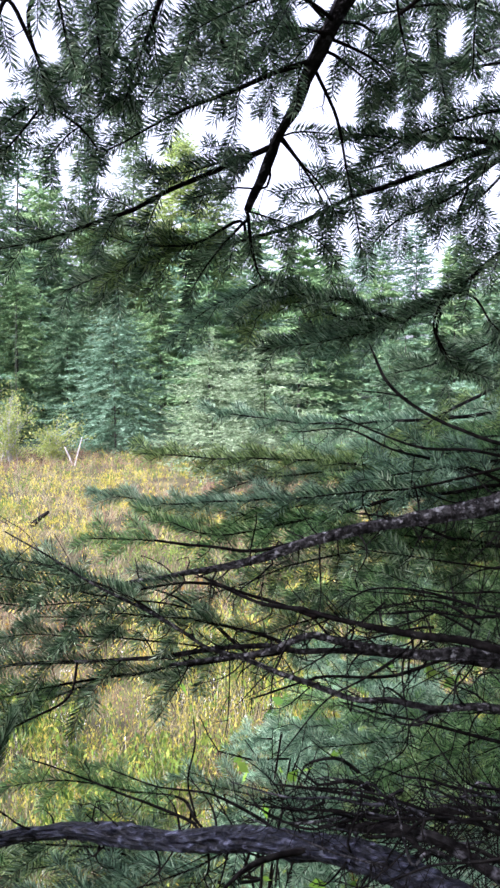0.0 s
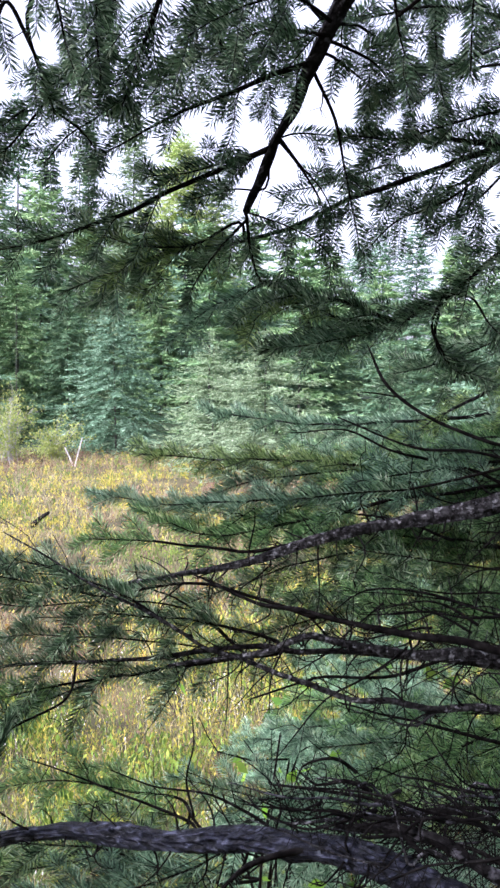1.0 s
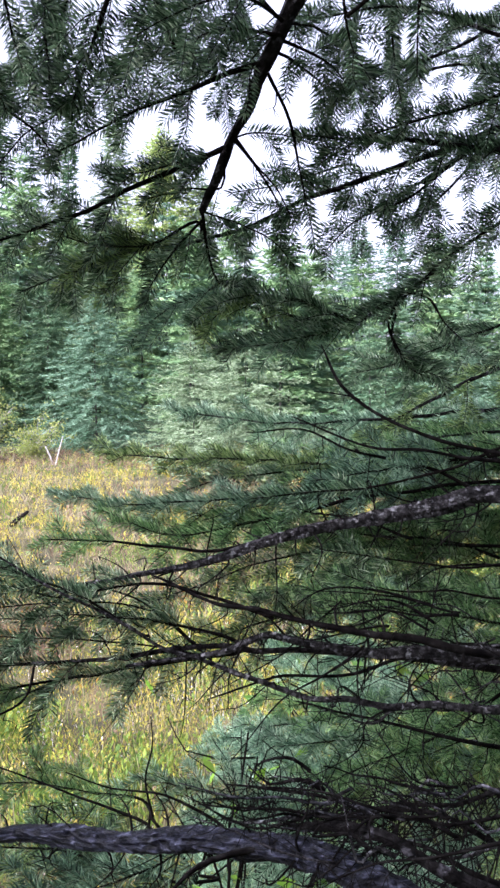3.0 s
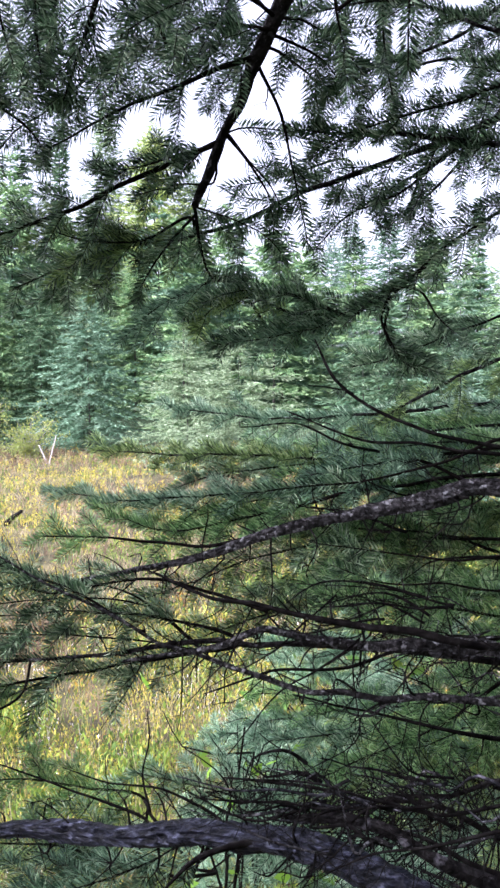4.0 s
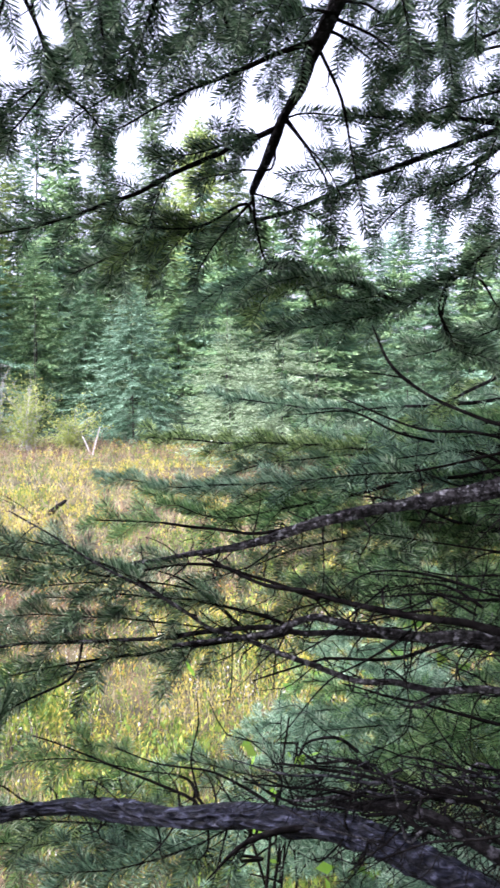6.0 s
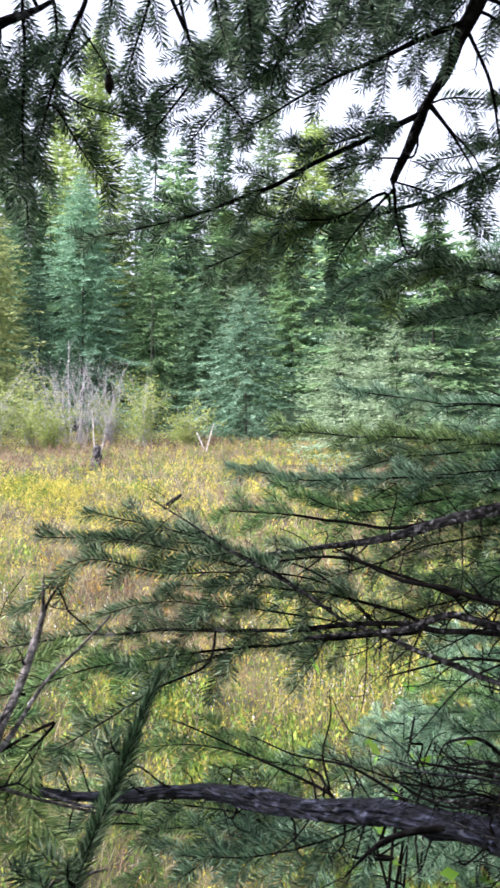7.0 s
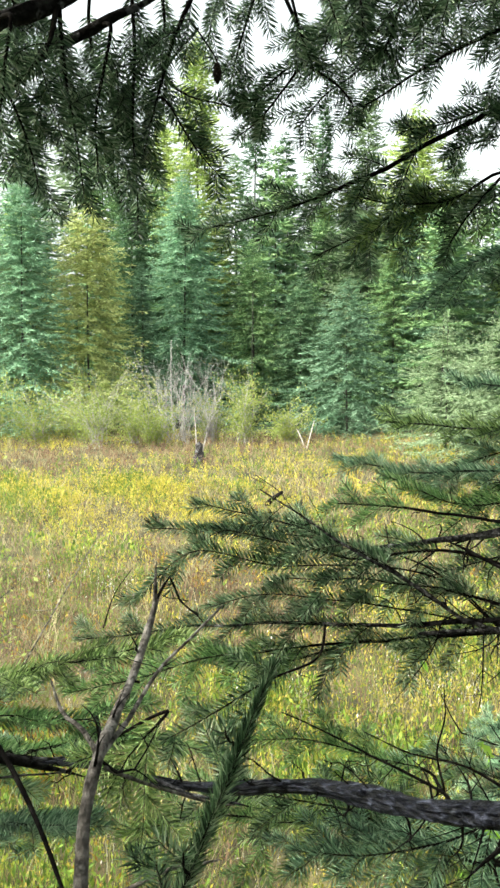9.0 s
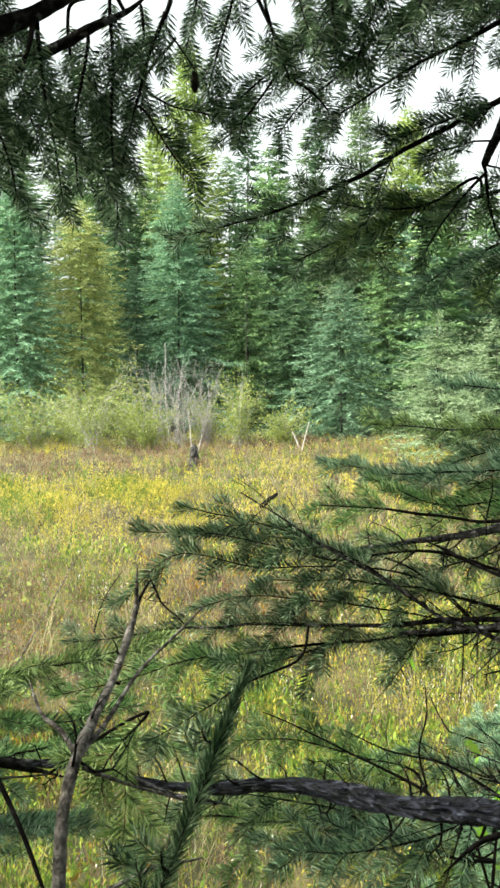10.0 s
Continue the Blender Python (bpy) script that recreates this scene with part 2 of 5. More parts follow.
def tube(heap, line, radii, sides=6, knobs=0.0, ridges=0.0):
    """A tapering round stem along line, with uneven girth; ridges run along it as torn bark does."""
    line = np.asarray(line, float)
    n = len(line)
    tan = unit(np.gradient(line, axis=0))
    ref = np.array([0.0, 0.0, 1.0]) if abs(tan[:, 2]).mean() < 0.8 else np.array([1.0, 0.0, 0.0])
    a = unit(np.cross(tan, ref))
    b = np.cross(tan, a)
    ang = np.linspace(0, 2 * np.pi, sides, endpoint=False)
    r = np.broadcast_to(np.asarray(radii, float), (n,))[:, None] * (1 + knobs * rng.normal(size=(n, sides)))
    if ridges:
        along = np.cumsum(rng.normal(size=(n, sides)), 0) * 0.25 + rng.normal(size=(1, sides))
        r = r * (1 + ridges * np.sin(along * 2))
    ring = line[:, None] + r[..., None] * (np.cos(ang)[:, None] * a[:, None] + np.sin(ang)[:, None] * b[:, None])
    v = np.concatenate([ring.reshape(-1, 3), line[:1], line[-1:] + tan[-1:] * r[-1].mean()])
    i = (np.arange(n - 1)[:, None] * sides + np.arange(sides)).ravel()
    j = (np.arange(n - 1)[:, None] * sides + (np.arange(sides) + 1) % sides).ravel()
    f = [np.stack([i, j, j + sides], 1), np.stack([i, j + sides, i + sides], 1)]
    k, k2 = np.arange(sides), (np.arange(sides) + 1) % sides
    f += [np.stack([np.full(sides, n * sides), k2, k], 1), np.stack([np.full(sides, n * sides + 1), k + (n - 1) * sides, k2 + (n - 1) * sides], 1)]
    heap.add(v, np.concatenate(f))


def needle_coat(heap, line, length=0.024, gap=0.00088, width=0.0012, bare=0.0, slant=60):
    """Needles round a twig in orderly ranks, standing off it at one slant, fewer on its underside."""
    line = np.asarray(line, float)
    seg = np.linalg.norm(np.diff(line, axis=0), axis=1)
    cum = np.concatenate([[0], np.cumsum(seg)])
    n = int(cum[-1] * (1 - bare) / gap)
    if n < 3:
        return
    s = np.linspace(cum[-1] * bare, cum[-1], n) + rng.normal(0, gap * 0.4, n)
    s = np.clip(s, 0, cum[-1])
    p = np.stack([np.interp(s, cum, line[:, k]) for k in range(3)], 1)
    tan = unit(np.stack([np.interp(s, cum, np.gradient(line[:, k], cum + np.arange(len(cum)) * 1e-9)) for k in range(3)], 1))
    side = unit(np.cross(tan, [0, 0, 1.0]) + 1e-6)
    top = np.cross(side, tan)
    ranks = np.radians([95, -12, 192, 22, 158, 60, 122, -50, 230])
    az = ranks[np.arange(n) % 9] + rng.normal(0, 0.11, n)
    rad = np.cos(az)[:, None] * side + np.sin(az)[:, None] * top
    near_tip = np.clip((s / cum[-1] - 0.88) * 8, 0, 1)
    lean = np.radians(np.clip(rng.normal(slant, 3.5, n) - 0.6 * slant * near_tip, 10, 80))
    way = tan * np.cos(lean)[:, None] + rad * np.sin(lean)[:, None]
    ln = length * rng.uniform(0.92, 1.06, n) * (1 - 0.3 * near_tip)
    u = unit(np.cross(way, rad) + 1e-6)
    w = np.cross(way, u)
    turn = rng.normal(0, 0.35, (n, 1))
    e = (w * np.cos(turn) + u * np.sin(turn)) * width
    belly, tip = p + way * ln[:, None] * 0.42, p + (way + 0.12 * tan) * ln[:, None]
    v = np.stack([p, belly + e, tip, belly - e], 1).reshape(-1, 3)
    base = (np.arange(n) * 4)[:, None, None]
    heap.add(v, (np.array([[0, 1, 2], [0, 2, 3]])[None] + base).reshape(-1, 3))


# ---- a standing spruce whose boughs are built one by one ----
def trunk_of(name, x, y, z0, height, radius, label):
    """A tree's Empty at its foot, with its trunk."""
    root = tagged(new(name), label, "tree")
    root.location = (x, y, z0)
    h = Heap()
    z = np.arange(0, height, 0.15)
    line = np.stack([0.03 * np.sin(z * 0.9), 0.03 * np.cos(z * 0.7), z], 1)
    tube(h, line, radius * (1.0 - 0.85 * z / height) * (1 + 0.5 * np.exp(-z * 4)), 16, 0.03)
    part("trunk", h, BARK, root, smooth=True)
    return root


def limb(tree, *args, root=None, live=1.0, twig=0.1, n=20, roll=45, hang=0.3, sides=8, needle=0.024, leaf=None, bark=None):
    """A bough through the given points from root (a height on the trunk, or a place on another bough): bare wood up to live, then needled; side twigs in a plane turned by roll, hanging by hang."""
    pts, r0, r1 = [np.array(p) for p in args[:-2]], args[-2], args[-1]
    foot = np.array(tree.location)
    leaf = leaf or NEEDLE
    leaf = (LITGREEN, OLIVE, LITGREEN, BLUISH)[rng.integers(4)] if leaf is LITGREEN else leaf
    far = 0.0
    if root is not None:
        first = np.array(root if isinstance(root, tuple) else (foot[0] + 0.02, foot[1], root))
        far = np.linalg.norm(first - pts[0]) * (1.0 if live > 0.9 or isinstance(root, tuple) else 0.4)
        pts = [first] + pts
    line = spline(pts, 0.008 if r0 > 0.02 else 0.015)
    knots = np.linspace(0, 1, max(4, len(line) // (8 if r0 > 0.02 else 4)))
    line = line + np.stack([np.interp(np.linspace(0, 1, len(line)), knots, rng.normal(size=len(knots))) for _ in range(3)], 1) * ((0.0024 if live > 0.9 else 0.0012) + 0.2 * min(r0, 0.012)) * np.clip(8 * np.minimum(np.linspace(0, 1, len(line)), np.linspace(1, 0, len(line))), 0, 1)[:, None]
    seg = np.concatenate([[0], np.cumsum(np.linalg.norm(np.diff(line, axis=0), axis=1))])
    total = seg[-1]
    thick = r0 + (r1 - r0) * np.clip((seg - far) / max(total - far, 1e-6), 0, 1)
    if r0 < 0.012:
        thick = np.minimum(thick, 0.0009 + (total - seg) * 0.05)
    wood = Heap()
    lumps = 1 + (0.08 if r0 > 0.012 else 0.05) * np.interp(seg, np.arange(0, total + 0.06, 0.05), rng.normal(size=len(np.arange(0, total + 0.06, 0.05))))
    tube(wood, line - foot, thick * lumps, sides if r0 > 0.006 else 6, 0.05 if r0 > 0.006 else 0.03, 0.14 if r0 > 0.0065 else 0.0)
    dead = live >= 0.99
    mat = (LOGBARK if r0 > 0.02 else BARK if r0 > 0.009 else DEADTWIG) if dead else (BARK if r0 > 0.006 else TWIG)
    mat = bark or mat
    label = "dead grey branch with lichen and broken twigs" if dead else "green needled spruce branch"
    bough = part("branch", wood, mat, tree, label, smooth=r0 < 0.012)
    coat = Heap()
    tan = unit(np.gradient(line, axis=0))
    start = far + (total - far) * (live if not dead else 1.0)
    if not dead:
        k = min(max(np.searchsorted(seg, start), np.searchsorted(-thick, -0.0036)), len(line) - 4)
        needle_coat(coat, line[k:] - foot, needle, width=0.054 * needle)
    count = int(n * ((1.5 if dead else 0.6 if tree is B else 0.72 if roll >= 70 else 0.72 if roll >= 50 else 0.85) if n > 8 else 1.0) * (total - far))
    for q in range(count):
        s = far + (total - far) * (q + (rng.uniform(0.3, 0.7) if not dead else rng.uniform(0, 1))) / max(count, 1)
        i = min(np.searchsorted(seg, s), len(line) - 2)
        t = tan[i]
        away = (s - far) / (total - far)
        green = not dead and s > start - 0.02
        up = np.array([0, 0, 1.0]) if abs(t[2]) < 0.85 else np.array([0, -1.0, 0])
        flat = unit(np.cross(t, up))
        lift = np.cross(flat, t)
        c = 1 if q % 2 else -1
        a = radians(roll + rng.normal(0, 13 if not dead else 40))
        out = c * (np.cos(a) * flat + np.sin(a) * lift)
        ahead = radians(rng.uniform(46, 60) if green else rng.uniform(35, 95))
        way = unit(t * np.cos(ahead) + out * np.sin(ahead))
        size = twig * (rng.uniform(0.75, 1.25) if green else rng.uniform(0.4, 1.2)) * (1.0 - 0.55 * max(0.0, away - 0.35) / 0.65)
        k = max(5, int(size / 0.013))
        u = np.linspace(0, 1, k)[:, None]
        sag = np.array([0, 0, -1.0]) * hang * size
        curl = rng.normal(size=3) * size * (0.22 if not green else 0.07)
        shoot = line[i] + way * u * size + (sag * 0.5 + t * size * 0.15 + curl) * u**2 + rng.normal(size=3) * size * (0.02 if green else 0.1) * np.sin(u * rng.uniform(3, 8))
        th = max(0.0007, min(thick[i] * 0.4, 0.0022)) * (0.8 if green else 1.0)
        tw = Heap()
        tube(tw, shoot - foot, np.linspace(th, 0.0006, k), 4, 0.04)
        if green:
            needle_coat(coat, shoot - foot, needle * rng.uniform(0.85, 1.05), width=0.054 * needle, bare=0.02)
        subs = int(size / (0.038 if green else 0.024))
        for side in range(subs):
            j = int((0.15 + 0.7 * (side + 0.5) / subs if green else rng.uniform(0.15, 0.85)) * k)
            d = unit(shoot[min(j + 1, k - 1)] - shoot[j - 1])
            o = unit(np.cross(d, np.cross(out, t)) * (1 if side % 2 else -1) + rng.normal(size=3) * (0.14 if green else 0.5))
            w2 = unit(d * 0.75 + o * (0.8 if green else 1.0))
            l2 = size * (rng.uniform(0.4, 0.6) if green else rng.uniform(0.2, 0.5)) * (1.15 - 0.75 * j / k)
            u2 = np.linspace(0, 1, 5)[:, None]
            sub = shoot[j] + w2 * u2 * l2 + (np.array([0, 0, -0.35 * hang * l2]) + rng.normal(size=3) * l2 * (0.06 if green else 0.25)) * u2**2
            tube(tw, sub - foot, np.linspace(th * 0.55, 0.0004, 5), 3)
            if green:
                needle_coat(coat, sub - foot, needle * 0.92, width=0.054 * needle)
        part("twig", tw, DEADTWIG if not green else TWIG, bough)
    if coat.v:
        part("needles", coat, leaf, bough, kind="stuff")
    return bough


# ---- conifers seen whole ----
def sprays(heap, p, way, size, width):
    """Flat needled twigs: a narrow kite with loose slivers beside it, for rows of places and directions."""
    n = len(p)
    side = unit(np.cross(way, [0, 0, 1.0]) + rng.normal(size=(n, 3)) * 0.35)
    up = np.cross(side, way)
    sz = size[:, None]
    w = width[:, None]
    v = np.stack([p, p + way * sz * 0.45 + side * w, p + way * sz, p + way * sz * 0.45 - side * w - up * w * 0.3], 1).reshape(-1, 3)
    b = (np.arange(n) * 4)[:, None, None]
    heap.add(v, (np.array([[0, 1, 2], [0, 2, 3]])[None] + b).reshape(-1, 3))
    for k in range(2):
        o = unit(way + side * rng.uniform(-1.2, 1.2, (n, 1)) + up * rng.uniform(-0.6, 0.8, (n, 1)))
        q = p + way * sz * rng.uniform(0.1, 0.75, (n, 1))
        l = sz * rng.uniform(0.35, 0.7, (n, 1))
        e = unit(np.cross(o, way + 0.01)) * w * 0.5
        v = np.stack([q - e, q + e, q + o * l], 1).reshape(-1, 3)
        heap.add(v, np.arange(3 * n).reshape(-1, 3))


def crown_sprays(c, height, reach, step, twig, low, droop, thin, power=0.68):
    """Whorls of drooping boughs from low to the tip of a tree of that height, as needled sprays."""
    P, W, S = [], [], []
    zz = height * low
    while zz < height * 0.995:
        f = zz / height
        r = reach * (1 - f)**power * rng.uniform(0.8, 1.12) + 0.06
        if f < 0.12:
            r *= 0.8 + 1.6 * f
        for az in rng.uniform(0, 2 * np.pi) + np.arange(9) * 2 * np.pi / 9 + rng.normal(0, 0.25, 9):
            if rng.random() < thin:
                continue
            ln = r * rng.uniform(0.6, 1.15)
            m = max(3, int(ln / (twig * 0.42)))
            s = np.linspace(0.1 if ln < 0.6 else 0.18, 1, m)
            d = np.array([np.cos(az), np.sin(az)])
            x = np.stack([d[0] * s * ln, d[1] * s * ln, zz + rng.normal(0, 0.06) + (0.3 - 0.5 * (1 - f)) * s * ln * 0.6 - droop * s * s * ln + 0.18 * s**4 * ln], 1)
            t = unit(np.gradient(x, axis=0))
            for c2 in (-1, 1):
                lat = np.stack([-d[1] * np.ones(m), d[0] * np.ones(m), np.zeros(m)], 1) * c2
                a = rng.uniform(0.3, 1.1, (m, 1))
                P.append(x + rng.normal(size=x.shape) * 0.03)
                W.append(unit(t * np.cos(a) + lat * np.sin(a) + rng.normal(size=x.shape) * 0.2 + np.array([0, 0, -0.1])))
                S.append(twig * rng.uniform(0.6, 1.25, m) * (1.15 - 0.4 * s) * min(1.0, 0.3 + (height - zz) / 2.5))
        zz += step * rng.uniform(0.7, 1.2) * (1.15 - 0.5 * f)
    P, W, S = np.concatenate(P), np.concatenate(W), np.concatenate(S)
    sprays(c, P, W, S, S * 0.16)


def conifer(label, kind, height, reach, step=0.28, twig=0.32, low=0.03, droop=0.25, thin=0.0, trunk=0.0065):
    """A spruce with a tapered trunk and a crown of drooping, needled boughs in whorls; thin leaves gaps."""
    tree = tagged(new("conifer_tree"), label, "tree", "forest conifers")
    h = Heap()
    z = np.linspace(-0.6, height, 24)
    sway = 0.015 * height * np.sin(np.linspace(0, 3, 24) + rng.uniform(0, 6))
    tube(h, np.stack([sway * 0.4, sway * 0.3, z], 1), height * trunk * (1.02 - np.clip(z / height, 0, 1)), 8)
    part("trunk", h, FARBARK, tree, smooth=True)
    c = Heap()
    crown_sprays(c, height, reach, step, twig, low, droop, thin)
    part("crown", c, CROWN[kind], tree, kind="stuff")
    return tree


def shrub(label, base, height, spread, stems, leaves, leaf_size, leaf_mat, wood, category="shrub"):
    """A bush of thin stems from one foot, each with its twigs, and many small leaves."""
    bush = tagged(new("shrub"), label, category)
    bush.location = base
    g = Heap()
    for _ in range(stems):
        h = Heap()
        az, out = rng.uniform(0, 2 * np.pi), spread * rng.uniform(0.2, 1.0)
        top = np.array([np.cos(az) * out, np.sin(az) * out, height * rng.uniform(0.3, 1.0)])
        bend = np.array([np.cos(az), np.sin(az), 0]) * -0.25 * out
        ln = spline([np.array([0, 0, -0.1]) + rng.normal(size=3) * [0.06 * height, 0.06 * height, 0.02], top * 0.5 + bend + rng.normal(size=3) * 0.04 * height, top], 0.15)
        tube(h, ln, np.linspace(0.005 * height**0.5 + 0.002, 0.003, len(ln)), 5, 0.05)
        for _ in range(7):
            i = rng.integers(len(ln) // 8, len(ln))
            e = ln[i] + unit(rng.normal(size=3) * 0.7 + unit(top)) * height * rng.uniform(0.12, 0.3)
            tw = spline([ln[i], (ln[i] + e) / 2 + rng.normal(size=3) * 0.03, e], 0.12)
            tube(h, tw, np.linspace(0.004, 0.0015, len(tw)), 3)
            k = leaves
            if k:
                q = tw[rng.integers(0, len(tw), k)] + rng.normal(size=(k, 3)) * 0.075 * height**0.5
                o = unit(rng.normal(size=(k, 3)) + [0, 0, 0.4])
                s = unit(np.cross(o, rng.normal(size=(k, 3))))
                ls = leaf_size * rng.uniform(0.6, 1.3, (k, 1))
                v = np.stack([q, q + o * ls * 0.5 + s * ls * 0.28, q + o * ls, q + o * ls * 0.5 - s * ls * 0.28], 1).reshape(-1, 3)
                g.add(v, (np.array([[0, 1, 2], [0, 2, 3]])[None] + (np.arange(k) * 4)[:, None, None]).reshape(-1, 3))
        part("stem", h, wood, bush, smooth=True)
    if g.v:
        part("leaves", g, leaf_mat, bush, kind="stuff")
    return bush


# ---- the ground: a bank under the spruces, a flat meadow, then a slow rise to the wooded ridge ----
def ground_z(x, y):
    x, y = np.asarray(x, float), np.asarray(y, float)
    bank = 0.75 * (1 / (1 + np.exp((np.hypot(x * 0.6, y) - 2.4) * 1.8)))
    rise = 1.2 * np.clip((y - 30) / 20, 0, 1)**2 + 0.05 * np.clip(y - 55, 0, 400)
    bumps = 0.05 * np.sin(x * 1.3 + 2 * np.sin(y * 0.7)) + 0.04 * np.sin(y * 1.7 + x * 0.4)
    return bank + rise + bumps - 0.1


def ground_sheet():
    a = np.concatenate([np.linspace(-900, -60, 15), np.linspace(-55, 55, 111), np.linspace(60, 900, 15)])
    b = np.concatenate([np.linspace(-900, -30, 12), np.linspace(-25, 80, 141), np.linspace(90, 900, 16)])
    X, Y = np.meshgrid(a, b)
    v = np.stack([X, Y, ground_z(X, Y)], -1).reshape(-1, 3)
    w = len(a)
    i = (np.arange(len(b) - 1)[:, None] * w + np.arange(w - 1)).ravel()
    h = Heap()
    h.add(v, np.concatenate([np.stack([i, i + 1, i + w + 1], 1), np.stack([i, i + w + 1, i + w], 1)]))
    g = part("ground", h, GROUND, smooth=True)
    tagged(g, "yellowing autumn meadow ground rising to the woods", "ground", kind="structure")


ground_sheet()


def meadow(name, label, zones, height, blades, lean, width, leaf=0.0, leaves=0, patchy=0.0, seed=0):
    """Upright stalks with blades or small leaves on the meadow, one count for each stretch (count, from, to); patchy gathers them in drifts."""
    r = np.random.default_rng(seed)
    h = Heap()
    for count, y0, y1 in zones:
        y = np.sqrt(r.uniform((y0 + 1)**2, (y1 + 1)**2, count * 4)) - 1
        x = r.uniform(-0.82, 0.54, count * 4) * (y + 1)
        lump = np.sin(x * 0.9 + seed) * np.sin(y * 0.6 + seed * 2) + np.sin(x * 0.37 - y * 0.23 + seed) + 0.8 * np.sin(x * 2.3 + 1.7 * y + seed) + 0.6 * np.sin(4.1 * x - 2.6 * y + 3 * seed)
        keep = lump + r.normal(size=len(x)) * (2.0 - 1.5 * patchy) > (0.5 if patchy else -9)
        x, y = x[keep][:count], y[keep][:count]
        n = len(x)
        hgt = height * r.uniform(0.4, 1.1, n) * (1 + 0.3 * np.sin(x * 1.7 + seed) * np.sin(y * 1.1) + 0.3 * np.sin(x * 4.3 + seed) * np.sin(y * 3.7))
        base = np.stack([x, y, ground_z(x, y) - 0.03], 1)
        big = np.clip(0.28 + y / 16, 0.4, 1.5)
        for b in range(blades):
            az = r.uniform(0, 2 * np.pi, n)
            out = np.stack([np.cos(az), np.sin(az), np.zeros(n)], 1)
            ln = hgt * r.uniform(0.6, 1.0, n)
            p = base + r.normal(size=(n, 3)) * [0.07, 0.07, 0.0]
            m = p + out * (ln * lean * 0.3)[:, None] + [0, 0, 1] * (ln * 0.6)[:, None]
            t = p + out * (ln * lean * r.uniform(0.6, 1.3, n))[:, None] + [0, 0, 1] * ln[:, None]
            s = np.stack([np.ones(n), 0.3 * r.normal(size=n), np.zeros(n)], 1) * (width * big)[:, None]
            v = np.stack([p - s, p + s, m + s * 0.8, m - s * 0.8, t], 1).reshape(-1, 3)
            h.add(v, (np.array([[0, 1, 2], [0, 2, 3], [3, 2, 4]])[None] + (np.arange(n) * 5)[:, None, None]).reshape(-1, 3))
            for _ in range(leaves):
                q = p + (t - p) * r.uniform(0.15, 1.0, (n, 1)) + r.normal(size=(n, 3)) * 0.03
                o = unit(r.normal(size=(n, 3)) * [0.42, 0.42, 0.5] + [0, 0, 1.0])
                e = unit(np.cross(o, r.normal(size=(n, 3))))
                ls = (leaf * big)[:, None] * r.uniform(0.6, 1.7, (n, 1))
                v = np.stack([q, q + o * ls * 0.5 + e * ls * 0.17, q + o * ls, q + o * ls * 0.5 - e * ls * 0.17], 1).reshape(-1, 3)
                h.add(v, (np.array([[0, 1, 2], [0, 2, 3]])[None] + (np.arange(n) * 4)[:, None, None]).reshape(-1, 3))
    ob = part(name, h, GRASS[name], kind="stuff")
    tagged(ob, label, "meadow plants", kind="stuff")


meadow("tan_grass", "dry tan grass tufts across the meadow", [(1300, 2.6, 9), (2400, 8.5, 18), (4200, 18, 36)], 0.40, 6, 0.85, 0.0034, patchy=0.0, seed=1)
meadow("yellow_herb", "yellow autumn herbs in drifts on the meadow", [(2300, 2.6, 9), (3800, 8.5, 18), (2000, 18, 36)], 0.42, 2, 0.4, 0.0015, 0.036, 8, 0.6, 2)
meadow("green_herb", "pale green leafy herbs among the dry grass", [(2600, 2.6, 9), (3800, 8.5, 18), (1500, 18, 36)], 0.36, 2, 0.5, 0.002, 0.044, 6, 0.8, 3)
meadow("russet_herb", "russet dead stalks standing in the meadow", [(1300, 2.6, 9), (700, 8.5, 18), (2600, 18, 34)], 0.46, 2, 0.4, 0.003, 0.034, 6, 0.6, 5)
meadow("bronze_herb", "bronze and orange autumn leaves among the near herbs", [(4200, 2.4, 5.0), (250, 5.0, 10)], 0.34, 1, 0.4, 0.002, 0.05, 9, 0.95, 12)
meadow("leafy_herb", "green broad-leaved herbs under the spruces", [(2600, 2.4, 6), (1000, 6, 11)], 0.32, 2, 0.4, 0.002, 0.07, 6, 0.9, 14)
meadow("seed_head", "white fluffy seed heads among the herbs", [(420, 3.2, 9)], 0.42, 1, 0.2, 0.0015, 0.03, 6, 0.97, 9)


# ---- the wood beyond the meadow ----
def conifer_at(x, y, top, reach, kind, **kw):
    z = float(ground_z(x, y))
    words = {"green": "green spruce with dense layered boughs at the meadow edge", "blue": "blue-green spruce with drooping dense boughs",
             "pale": "pale soft green young spruce by the meadow", "gold": "tall yellow-green autumn conifer in the woods", "mint": "light mint green spruce with dense drooping boughs", "olive": "olive and tan conifer with flat layered boughs",
             "dark": "slim dark spruce, behind the meadow or unseen as a shade tree"}[kind]
    t = conifer(words, kind, top - z, reach, **kw)
    t.location = (x, y, z)
    return t


for x, y, top, reach, kind in [
    (-19.2, 32.8, 11.8, 2.0, "mint"), (-17.8, 36.2, 10.9, 2.4, "olive"), (-18.6, 43.3, 13.5, 1.9, "dark"), (-14.3, 39.5, 12.5, 2.1, "mint"),
    (-15.4, 36.7, 7.8, 0.7, "blue"), (-11.3, 41.1, 9.4, 1.7, "green"), (-8.7, 40.7, 7.7, 1.5, "dark"), (-5.6, 35.2, 6.5, 2.0, "blue"),
    (-22.2, 33.1, 14.2, 2.3, "pale"), (-5.2, 49.2, 10.4, 1.9, "green"),
]:
    conifer_at(x, y, top, reach * 1.75, kind, step=0.27, twig=0.33, droop=0.32)
